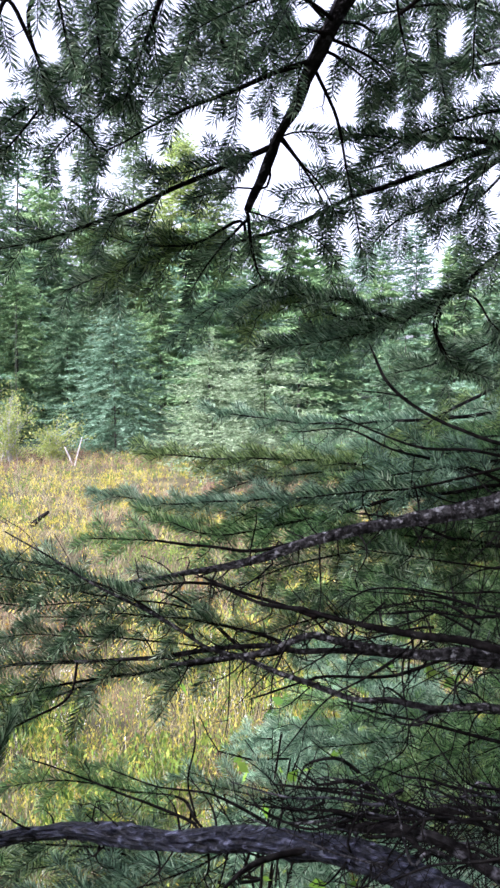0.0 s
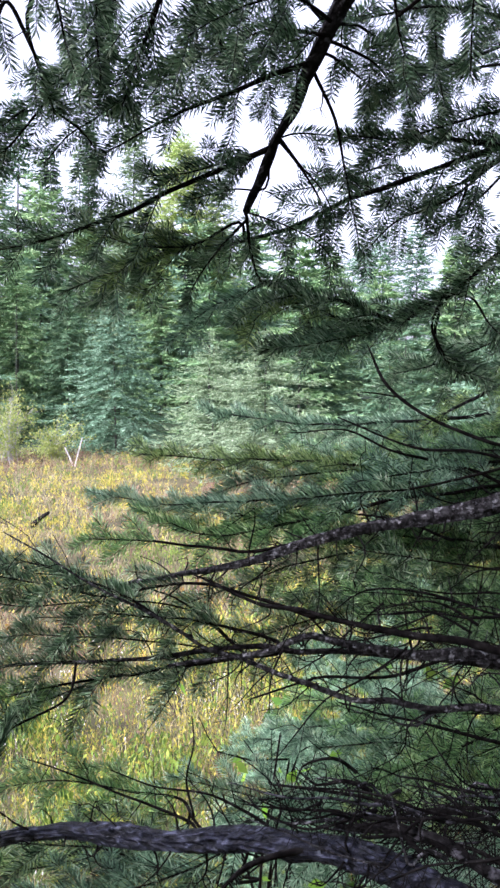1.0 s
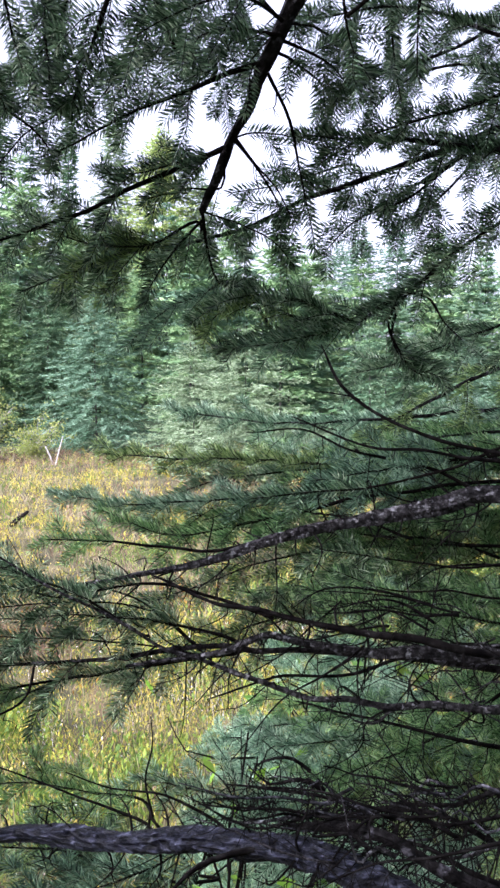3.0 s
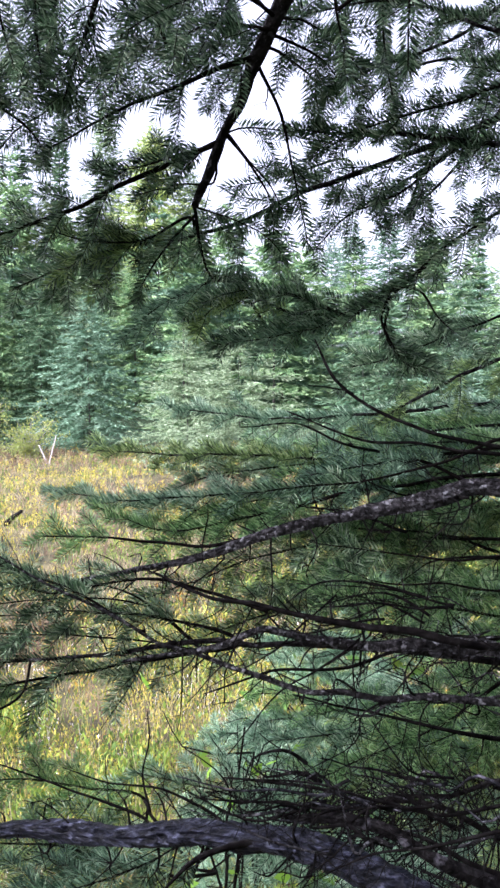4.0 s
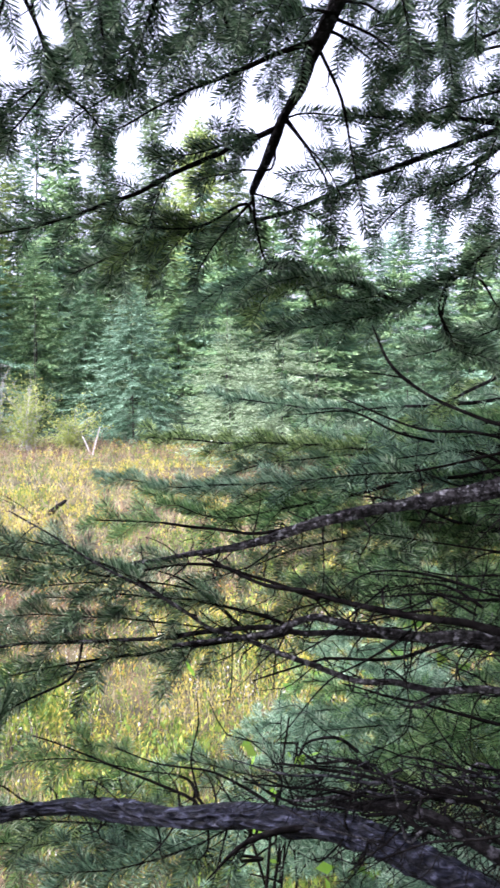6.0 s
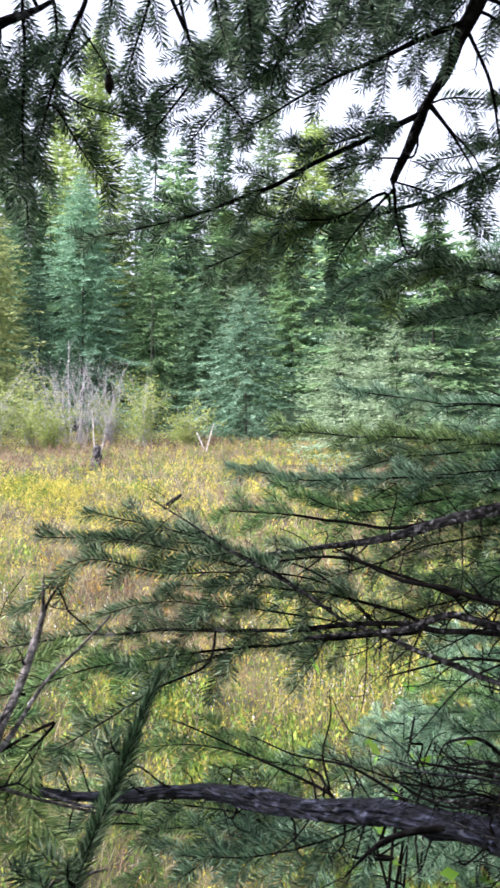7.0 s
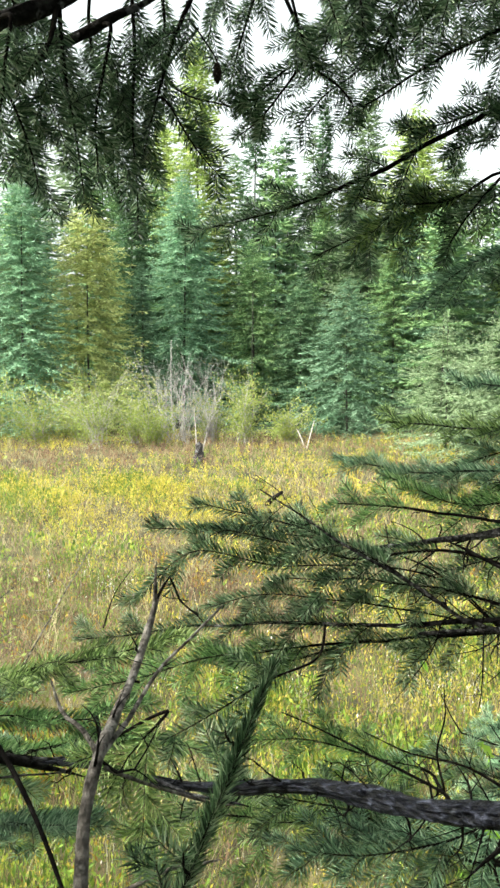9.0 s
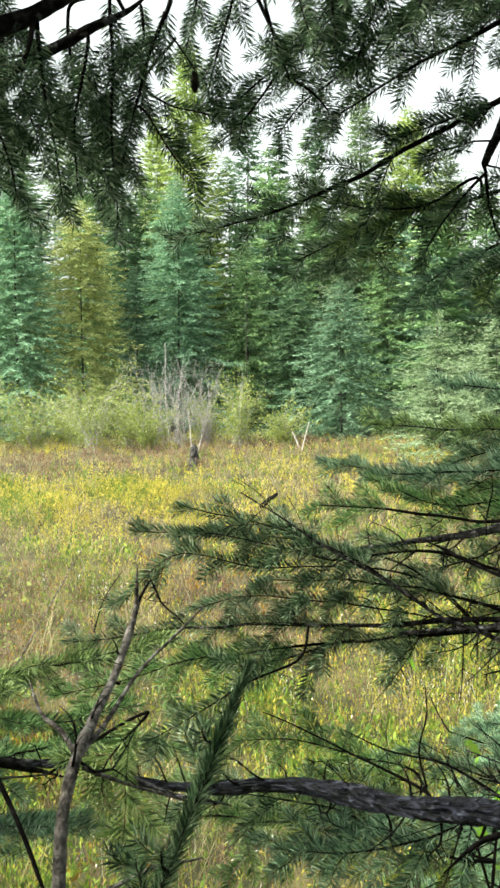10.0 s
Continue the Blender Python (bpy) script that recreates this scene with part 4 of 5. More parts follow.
limb(A, (0.061, 1.527, 1.845), (-0.085, 1.539, 1.884), (-0.223, 1.560, 1.894), (-0.408, 1.579, 1.884), 0.0036, 0.0011, root=(0.058, 1.506, 1.844), live=0.25, twig=0.085, n=17, roll=30, hang=0.4)
limb(A, (0.063, 1.576, 1.820), (-0.087, 1.574, 1.798), (-0.237, 1.573, 1.777), (-0.413, 1.590, 1.716), (-0.543, 1.589, 1.695), 0.0043, 0.0011, root=(0.061, 1.527, 1.845), live=0.3, twig=0.1, n=16, roll=40, hang=0.4)
limb(A, (0.550, 1.486, 2.000), (0.440, 1.485, 1.995), (0.319, 1.486, 2.010), (0.199, 1.487, 2.030), 0.0040, 0.0010, root=1.95, live=0.8, twig=0.09, n=26, roll=60, hang=0.4)
limb(A, (0.560, 1.482, 1.940), (0.440, 1.483, 1.950), (0.319, 1.483, 1.960), (0.229, 1.485, 1.990), 0.0040, 0.0010, root=1.95, live=0.9, twig=0.1, n=26, roll=60)
limb(A, (0.587, 1.578, 1.863), (0.469, 1.579, 1.884), (0.367, 1.600, 1.889), (0.219, 1.630, 1.904), 0.0048, 0.0011, root=1.95, live=0.3, twig=0.11, n=32, roll=40, hang=0.3, leaf=LITGREEN)
limb(A, (0.660, 1.783, 1.940), (0.528, 1.785, 1.988), (0.407, 1.786, 2.000), (0.239, 1.787, 2.012), (0.046, 1.787, 2.024), 0.0054, 0.0012, root=2.0, live=0.2, twig=0.12, n=32, roll=40, hang=0.3, leaf=LITGREEN)
limb(A, (0.540, 1.467, 1.670), (0.440, 1.468, 1.690), (0.360, 1.469, 1.710), (0.259, 1.471, 1.735), (0.157, 1.453, 1.767), 0.0045, 0.0015, root=1.65, live=1.0, twig=0.1, n=18, roll=60)
limb(A, (0.354, 0.984, 1.637), (0.280, 1.016, 1.670), (0.237, 1.037, 1.684), (0.184, 1.067, 1.691), (0.134, 1.099, 1.692), (0.087, 1.130, 1.691), (0.011, 1.162, 1.676), (-0.084, 1.211, 1.644), (-0.164, 1.245, 1.634), (-0.228, 1.269, 1.630), (-0.303, 1.289, 1.625), (-0.358, 1.297, 1.613), (-0.395, 1.302, 1.599), (-0.455, 1.298, 1.594), (-0.528, 1.298, 1.596), (-0.617, 1.298, 1.599), (-0.733, 1.298, 1.603), (-0.861, 1.298, 1.602), (-1.011, 1.298, 1.597), 0.0235, 0.0015, root=1.45, live=1.0, twig=0.1, n=30, roll=70, hang=0.05, sides=26)
limb(A, (0.103, 1.118, 1.688), (0.045, 1.108, 1.692), (-0.001, 1.087, 1.683), (-0.053, 1.065, 1.639), 0.0054, 0.0033, live=1.0, twig=0.05, n=4)
limb(A, (0.440, 1.166, 1.651), (0.341, 1.188, 1.698), (0.231, 1.209, 1.704), (0.134, 1.229, 1.712), (0.033, 1.249, 1.715), 0.0048, 0.0017, root=1.5, live=1.0, twig=0.1, n=75, roll=60)
limb(A, (0.477, 1.268, 1.693), (0.346, 1.267, 1.676), (0.225, 1.266, 1.658), (0.103, 1.266, 1.663), (-0.010, 1.267, 1.676), 0.0043, 0.0013, root=1.55, live=1.0, twig=0.1, n=75, roll=60)
limb(A, (0.381, 1.066, 1.669), (0.298, 1.088, 1.702), (0.228, 1.109, 1.707), (0.154, 1.129, 1.720), 0.0044, 0.0016, root=1.5, live=1.0, twig=0.1, n=70, roll=70)
limb(A, (-0.078, 1.245, 1.642), (-0.138, 1.247, 1.677), (-0.224, 1.249, 1.715), (-0.335, 1.251, 1.753), 0.0026, 0.0009, root=(-0.091, 1.214, 1.643), live=1.0, twig=0.08, n=14)
limb(A, (0.032, 1.206, 1.663), (-0.035, 1.218, 1.700), (-0.120, 1.239, 1.715), (-0.207, 1.250, 1.736), 0.0025, 0.0009, root=(0.007, 1.164, 1.675), live=1.0, twig=0.08, n=14)
limb(A, (-0.102, 1.461, 1.559), (-0.112, 1.464, 1.619), (-0.097, 1.468, 1.690), (-0.100, 1.471, 1.735), 0.0025, 0.0010, root=(-0.119, 1.560, 1.531), live=1.0, twig=0.07, n=14)
limb(A, (0.612, 1.670, 1.710), (0.476, 1.665, 1.620), (0.362, 1.662, 1.574), (0.226, 1.659, 1.517), 0.0051, 0.0017, root=1.8, live=0.2, twig=0.14, n=30, roll=40, hang=0.3, leaf=LITGREEN)
limb(A, (0.612, 1.657, 1.483), (0.476, 1.660, 1.529), (0.339, 1.659, 1.517), (0.226, 1.656, 1.461), 0.0051, 0.0017, root=1.6, live=0.2, twig=0.14, n=30, roll=40, hang=0.3, leaf=LITGREEN)
limb(B, (-0.769, 1.032, 2.731), (-0.708, 1.104, 2.767), (-0.656, 1.174, 2.816), (-0.598, 1.248, 2.885), 0.0169, 0.0113, root=2.9, live=1.0, twig=0.05, n=4)
limb(B, (-0.864, 1.161, 2.732), (-0.764, 1.191, 2.748), (-0.673, 1.240, 2.785), (-0.593, 1.299, 2.846), (-0.526, 1.354, 2.913), 0.0113, 0.0065, root=2.85, live=1.0, twig=0.05, n=4)
limb(B, (-0.580, 1.306, 2.891), (-0.587, 1.307, 2.795), (-0.592, 1.308, 2.690), (-0.592, 1.327, 2.522), 0.0036, 0.0009, root=(-0.569, 1.319, 2.870), live=0.05, twig=0.09, n=36, roll=80, hang=0.3)
limb(B, (-0.648, 1.176, 2.812), (-0.641, 1.172, 2.720), (-0.631, 1.188, 2.626), (-0.623, 1.194, 2.543), 0.0038, 0.0009, live=0.05, twig=0.1, n=36, roll=80, hang=0.3)
limb(B, (-0.493, 1.330, 2.890), (-0.523, 1.315, 2.800), (-0.551, 1.322, 2.726), (-0.592, 1.333, 2.606), 0.0041, 0.0009, root=(-0.530, 1.351, 2.909), live=0.05, twig=0.09, n=36, roll=80, hang=0.3)
limb(B, (-0.543, 1.313, 2.713), (-0.507, 1.319, 2.659), (-0.481, 1.324, 2.622), (-0.445, 1.331, 2.581), 0.0023, 0.0009, root=(-0.554, 1.323, 2.718), live=0.1, twig=0.05, n=30, roll=70)
limb(B, (-0.586, 1.453, 2.790), (-0.537, 1.464, 2.759), (-0.489, 1.477, 2.749), (-0.421, 1.494, 2.723), 0.0025, 0.0010, root=(-0.502, 1.376, 2.840), live=0.1, twig=0.06, n=30, roll=70)
limb(B, (-0.648, 1.177, 2.818), (-0.653, 1.115, 2.710), (-0.692, 1.101, 2.670), (-0.737, 1.085, 2.623), 0.0050, 0.0016, live=0.1, twig=0.09, n=36, roll=70, hang=0.4)
limb(B, (-0.692, 1.101, 2.670), (-0.676, 1.103, 2.630), (-0.660, 1.104, 2.582), (-0.648, 1.103, 2.534), 0.0024, 0.0008, live=0.1, twig=0.08, n=36, roll=70, hang=0.4)
limb(B, (-0.658, 1.065, 2.753), (-0.665, 1.059, 2.699), (-0.671, 1.052, 2.631), (-0.685, 1.043, 2.562), 0.0031, 0.0008, root=(-0.710, 1.102, 2.766), live=0.05, twig=0.1, n=36, roll=80, hang=0.4)
limb(B, (-0.597, 1.243, 2.807), (-0.605, 1.236, 2.746), (-0.616, 1.227, 2.668), (-0.620, 1.239, 2.569), 0.0035, 0.0009, root=(-0.628, 1.273, 2.819), live=0.05, twig=0.1, n=34, roll=80, hang=0.3)
limb(B, (-0.514, 1.374, 2.857), (-0.487, 1.379, 2.819), (-0.466, 1.381, 2.772), 0.0023, 0.0009, root=(-0.503, 1.325, 2.861), live=1.0, twig=0.03, n=3)
limb(A, (-0.285, 1.288, 2.951), (-0.330, 1.294, 2.872), (-0.323, 1.331, 2.812), (-0.308, 1.377, 2.751), 0.0042, 0.0014, root=(-0.299, 1.258, 2.940), live=0.6, twig=0.08, n=24, roll=70, hang=0.4)
limb(A, (-0.320, 1.388, 2.763), (-0.278, 1.407, 2.738), (-0.254, 1.425, 2.712), (-0.245, 1.423, 2.674), 0.0027, 0.0009, root=(-0.309, 1.374, 2.755), live=0.4, twig=0.06, n=30, roll=70, hang=0.3)
limb(A, (-0.313, 1.379, 2.787), (-0.366, 1.428, 2.754), (-0.404, 1.425, 2.712), (-0.467, 1.474, 2.688), 0.0027, 0.0010, root=(-0.313, 1.360, 2.773), live=0.3, twig=0.07, n=28, roll=60, hang=0.4)
limb(A, (-0.114, 1.236, 2.909), (-0.134, 1.232, 2.845), (-0.164, 1.249, 2.781), (-0.188, 1.266, 2.722), 0.0048, 0.0012, root=(-0.135, 1.203, 2.887), live=0.02, twig=0.07, n=46, roll=75, hang=0.4)
limb(A, (-0.213, 1.257, 2.919), (-0.220, 1.252, 2.846), (-0.215, 1.249, 2.789), (-0.213, 1.247, 2.748), 0.0037, 0.0012, root=(-0.220, 1.229, 2.921), live=0.02, twig=0.07, n=46, roll=75, hang=0.4)
limb(A, (-0.306, 1.237, 2.925), (-0.274, 1.234, 2.869), (-0.266, 1.251, 2.813), (-0.242, 1.267, 2.747), 0.0032, 0.0008, root=(-0.295, 1.256, 2.940), live=0.02, twig=0.07, n=46, roll=75, hang=0.4)
limb(A, (-0.198, 1.442, 3.011), (-0.235, 1.437, 2.917), (-0.296, 1.453, 2.850), (-0.341, 1.482, 2.833), 0.0037, 0.0010, root=(-0.092, 1.390, 2.985), live=0.05, twig=0.1, n=36, roll=60, hang=0.4)
limb(A, (-0.022, 1.545, 3.061), (-0.042, 1.540, 2.971), (-0.092, 1.536, 2.901), (-0.162, 1.534, 2.861), 0.0040, 0.0010, root=(0.050, 1.646, 3.072), live=0.05, twig=0.1, n=34, roll=60, hang=0.4)
limb(A, (-0.086, 1.184, 2.868), (-0.167, 1.215, 2.899), (-0.250, 1.237, 2.933), (-0.369, 1.288, 2.951), (-0.453, 1.289, 2.959), 0.0085, 0.0038, live=1.0, twig=0.04, n=4)
limb(A, (0.207, 1.240, 2.981), (0.093, 1.217, 2.923), (-0.001, 1.195, 2.889), (-0.086, 1.184, 2.868), 0.0096, 0.0077, root=3.8, live=1.0, twig=0.04, n=4)
limb(B, (-0.920, 1.127, 1.800), (-0.833, 1.151, 1.795), (-0.729, 1.182, 1.807), (-0.629, 1.221, 1.821), (-0.505, 1.280, 1.855), 0.0041, 0.0009, root=1.9, live=0.1, twig=0.1, n=48, roll=15, hang=0.2, leaf=LITGREEN)
limb(B, (-0.886, 1.080, 1.735), (-0.786, 1.109, 1.751), (-0.703, 1.133, 1.755), (-0.619, 1.156, 1.750), (-0.536, 1.182, 1.775), 0.0039, 0.0009, root=1.85, live=0.1, twig=0.12, n=28, roll=25, hang=0.2, leaf=LITGREEN)
limb(B, (-1.017, 1.244, 1.644), (-0.862, 1.285, 1.612), (-0.747, 1.319, 1.621), (-0.612, 1.358, 1.640), (-0.496, 1.389, 1.609), 0.0045, 0.0010, root=1.8, live=0.1, twig=0.13, n=28, roll=25, hang=0.2, leaf=LITGREEN)
limb(B, (-0.741, 0.915, 1.765), (-0.653, 0.960, 1.766), (-0.610, 1.002, 1.747), (-0.573, 1.062, 1.708), 0.0110, 0.0040, root=1.75, live=1.0, twig=0.08, n=16)
limb(B, (-0.665, 0.844, 1.930), (-0.593, 0.859, 1.853), (-0.522, 0.822, 1.794), (-0.449, 0.784, 1.704), 0.0040, 0.0027, root=2.1, live=1.0, twig=0.04, n=5)
limb(B, (-0.430, 1.008, 1.835), (-0.472, 0.992, 1.784), (-0.500, 0.980, 1.733), 0.0022, 0.0007, root=(-0.590, 1.035, 1.725), live=0.1, twig=0.1, n=40, roll=60, leaf=LITGREEN)
limb(A, (-0.011, 1.543, 1.829), (-0.138, 1.597, 1.918), (-0.263, 1.585, 1.952), (-0.428, 1.540, 1.978), (-0.644, 1.480, 1.988), 0.0020, 0.0011, root=(-0.015, 1.517, 1.843), live=0.5, twig=0.085, n=17, roll=20, hang=0.2)
limb(A, (-0.006, 1.544, 1.824), (-0.096, 1.586, 1.891), (-0.237, 1.548, 1.923), (-0.395, 1.494, 1.927), (-0.555, 1.419, 1.950), (-0.624, 1.373, 1.880), 0.0020, 0.0010, live=0.4, twig=0.085, n=17, roll=35, hang=0.5)
limb(A, (-0.005, 1.564, 1.816), (-0.157, 1.585, 1.834), (-0.303, 1.566, 1.851), (-0.427, 1.532, 1.863), (-0.540, 1.498, 1.837), 0.0020, 0.0011, root=(-0.007, 1.545, 1.825), live=0.4, twig=0.085, n=17, roll=25, hang=0.4)
limb(A, (0.003, 1.370, 1.562), (-0.101, 1.338, 1.527), (-0.222, 1.303, 1.510), (-0.326, 1.274, 1.520), 0.0027, 0.0009, root=(-0.021, 1.406, 1.468), live=0.1, twig=0.13, n=34, roll=25, hang=0.4, leaf=BLUISH)
limb(A, (-0.272, 1.646, 1.417), (-0.403, 1.607, 1.384), (-0.534, 1.570, 1.397), (-0.730, 1.512, 1.364), 0.0034, 0.0011, root=(-0.272, 1.554, 1.422), live=0.1, twig=0.15, n=20, roll=35, hang=0.4, leaf=LITGREEN)
limb(B, (-0.699, 1.378, 2.909), (-0.689, 1.373, 2.812), (-0.651, 1.376, 2.705), (-0.649, 1.378, 2.582), 0.0034, 0.0010, root=(-0.580, 1.306, 2.891), live=0.05, twig=0.11, n=36, roll=80, hang=0.3)
limb(B, (-0.616, 1.511, 2.983), (-0.615, 1.504, 2.890), (-0.664, 1.483, 2.797), (-0.702, 1.463, 2.674), 0.0036, 0.0010, root=(-0.498, 1.490, 2.962), live=0.05, twig=0.12, n=34, roll=80, hang=0.3)
limb(A, (-0.092, 1.390, 2.985), (-0.083, 1.386, 2.904), (-0.129, 1.392, 2.827), (-0.186, 1.408, 2.761), 0.0032, 0.0009, root=(-0.040, 1.371, 2.848), live=0.05, twig=0.11, n=36, roll=70, hang=0.3)
limb(A, (0.041, 1.648, 3.112), (0.063, 1.643, 3.016), (0.020, 1.638, 2.931), (-0.044, 1.634, 2.866), 0.0037, 0.0011, root=(0.148, 1.642, 3.005), live=0.05, twig=0.12, n=34, roll=70, hang=0.4)
limb(A, (-0.012, 1.621, 2.626), (-0.109, 1.619, 2.589), (-0.205, 1.619, 2.589), (-0.316, 1.641, 2.625), 0.0032, 0.0011, root=(-0.008, 1.620, 2.598), live=0.1, twig=0.1, n=34, roll=70, hang=0.4, leaf=OLIVE)
limb(A, (-0.156, 1.668, 2.581), (-0.244, 1.666, 2.543), (-0.301, 1.673, 2.478), 0.0028, 0.0011, root=(-0.159, 1.635, 2.575), live=0.1, twig=0.09, n=34, roll=70, hang=0.4)
limb(A, (0.347, 0.972, 1.766), (0.285, 0.990, 1.742), (0.221, 1.009, 1.724), (0.167, 1.018, 1.697), 0.0030, 0.0011, root=1.5, live=1.0, twig=0.09, n=60, roll=70)
limb(A, (0.414, 1.120, 1.725), (0.337, 1.119, 1.717), (0.260, 1.120, 1.732), (0.168, 1.122, 1.763), (0.076, 1.132, 1.766), 0.0031, 0.0012, root=1.55, live=1.0, twig=0.09, n=70, roll=60)
limb(A, (-0.314, 1.402, 1.788), (-0.380, 1.309, 1.775), (-0.430, 1.251, 1.750), (-0.501, 1.187, 1.718), 0.0024, 0.0009, root=(-0.316, 1.526, 1.814), live=0.25, twig=0.07, n=24, roll=50, hang=0.3)
limb(A, (-0.237, 1.573, 1.777), (-0.330, 1.552, 1.768), (-0.426, 1.524, 1.756), (-0.543, 1.470, 1.748), (-0.652, 1.405, 1.723), (-0.748, 1.346, 1.709), 0.0027, 0.0010, live=0.2, twig=0.09, n=26, roll=35, hang=0.3, leaf=LITGREEN)
limb(A, (0.328, 1.849, 1.337), (0.151, 1.851, 1.362), (-0.015, 1.853, 1.413), (-0.180, 1.855, 1.451), 0.0038, 0.0013, root=1.46, live=0.1, twig=0.14, n=24, roll=30, hang=0.3, leaf=LITGREEN, needle=0.025)
limb(A, (0.648, 1.759, 1.519), (0.480, 1.761, 1.543), (0.311, 1.762, 1.568), (0.143, 1.761, 1.555), 0.0042, 0.0012, root=1.7, live=0.15, twig=0.13, n=26, roll=30, hang=0.3, leaf=LITGREEN, needle=0.025)
limb(A, (0.009, 1.552, 1.393), (-0.151, 1.553, 1.414), (-0.312, 1.554, 1.425), (-0.451, 1.552, 1.403), 0.0032, 0.0011, root=(-0.021, 1.406, 1.468), live=0.1, twig=0.13, n=15, roll=30, hang=0.3, leaf=OLIVE)
limb(A, (0.389, 1.046, 1.659), (0.308, 1.068, 1.691), (0.261, 1.089, 1.710), (0.197, 1.109, 1.720), (0.125, 1.148, 1.700), 0.0123, 0.0047, root=1.5, live=1.0, twig=0.08, n=40, roll=70, sides=14)
limb(A, (-0.021, 1.406, 1.468), (-0.137, 1.407, 1.497), (-0.255, 1.419, 1.521), (-0.397, 1.439, 1.520), (-0.533, 1.458, 1.499), 0.0029, 0.0010, root=(-0.102, 1.461, 1.559), live=0.1, twig=0.12, n=16, roll=30, hang=0.3, leaf=NEEDLE)
limb(A, (-0.119, 1.560, 1.531), (-0.226, 1.561, 1.553), (-0.344, 1.562, 1.574), (-0.472, 1.561, 1.563), 0.0027, 0.0011, root=(-0.135, 1.553, 1.412), live=0.1, twig=0.11, n=24, roll=30, hang=0.3, leaf=LITGREEN)
limb(A, (0.029, 1.527, 2.736), (-0.042, 1.526, 2.716), (-0.113, 1.545, 2.706), (-0.187, 1.565, 2.701), 0.0025, 0.0010, root=(0.022, 1.504, 2.729), live=0.05, twig=0.07, n=26, roll=60, hang=0.3)
limb(A, (0.059, 1.528, 2.761), (0.139, 1.528, 2.761), (0.199, 1.527, 2.746), 0.0020, 0.0010, root=(0.029, 1.527, 2.736), live=0.1, twig=0.07, n=26, roll=60, hang=0.3)
limb(A, (-0.005, 1.521, 2.629), (0.059, 1.519, 2.606), (0.119, 1.518, 2.581), (0.159, 1.515, 2.531), 0.0020, 0.0010, live=0.1, twig=0.06, n=26, roll=60, hang=0.3)
limb(A, (-0.240, 1.560, 2.916), (-0.335, 1.528, 2.847), (-0.412, 1.502, 2.788), (-0.475, 1.501, 2.735), 0.0035, 0.0010, root=(-0.252, 1.441, 2.898), live=0.1, twig=0.09, n=28, roll=60, hang=0.4)
limb(A, (-0.212, 1.672, 2.917), (-0.293, 1.643, 2.832), (-0.344, 1.625, 2.790), (-0.385, 1.610, 2.737), 0.0032, 0.0011, root=(-0.240, 1.560, 2.916), live=0.1, twig=0.1, n=28, roll=60, hang=0.4)
limb(A, (0.733, 2.014, 2.487), (0.586, 2.011, 2.434), (0.453, 2.008, 2.381), (0.332, 2.006, 2.354), 0.0060, 0.0013, root=2.7, live=0.15, twig=0.14, n=18, roll=40, hang=0.3)
limb(A, (0.770, 2.099, 2.216), (0.588, 2.098, 2.202), (0.447, 2.095, 2.160), (0.307, 2.092, 2.104), 0.0063, 0.0014, root=2.35, live=0.15, twig=0.14, n=26, roll=35, hang=0.3, leaf=LITGREEN)
limb(A, (0.733, 1.986, 1.993), (0.573, 1.987, 2.007), (0.426, 1.986, 1.993), (0.265, 1.984, 1.953), 0.0060, 0.0013, root=2.05, live=0.2, twig=0.13, n=26, roll=35, hang=0.3, leaf=LITGREEN)
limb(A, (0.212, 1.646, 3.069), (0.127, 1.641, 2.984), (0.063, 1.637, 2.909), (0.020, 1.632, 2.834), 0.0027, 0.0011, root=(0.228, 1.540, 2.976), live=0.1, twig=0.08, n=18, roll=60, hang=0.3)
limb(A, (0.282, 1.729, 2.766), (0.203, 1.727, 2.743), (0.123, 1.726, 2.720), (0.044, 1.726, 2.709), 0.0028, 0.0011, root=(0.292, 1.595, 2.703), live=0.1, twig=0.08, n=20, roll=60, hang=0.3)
limb(A, (0.807, 2.174, 1.772), (0.557, 2.174, 1.779), (0.321, 2.176, 1.801), (0.086, 2.175, 1.787), 0.0066, 0.0015, root=1.9, live=0.3, twig=0.14, n=26, roll=30, hang=0.3, leaf=LITGREEN, needle=0.025)
limb(A, (0.807, 2.159, 1.508), (0.557, 2.157, 1.478), (0.321, 2.157, 1.463), (0.086, 2.155, 1.434), 0.0066, 0.0015, root=1.6, live=0.3, twig=0.14, n=24, roll=30, hang=0.3, leaf=LITGREEN, needle=0.025)
limb(A, (0.568, 1.527, 1.845), (0.413, 1.526, 1.835), (0.268, 1.524, 1.793), (0.124, 1.533, 1.780), (-0.002, 1.531, 1.743), 0.0052, 0.0016, root=1.8, live=1.0, twig=0.1, n=26, roll=60)
limb(A, (0.076, 1.835, 1.925), (-0.014, 1.808, 1.897), (-0.115, 1.777, 1.869), (-0.227, 1.742, 1.829), 0.0041, 0.0012, root=2.0, live=0.05, twig=0.12, n=30, roll=35, hang=0.3)
limb(A, (0.077, 1.826, 1.797), (-0.001, 1.802, 1.774), (-0.091, 1.774, 1.746), (-0.192, 1.743, 1.706), 0.0041, 0.0012, root=1.9, live=0.05, twig=0.12, n=30, roll=35, hang=0.3)
limb(A, (0.083, 2.007, 2.112), (-0.015, 1.979, 2.100), (-0.112, 1.949, 2.063), (-0.197, 1.923, 2.038), 0.0044, 0.0013, root=2.2, live=0.05, twig=0.12, n=26, roll=35, hang=0.3, leaf=LITGREEN, needle=0.025)
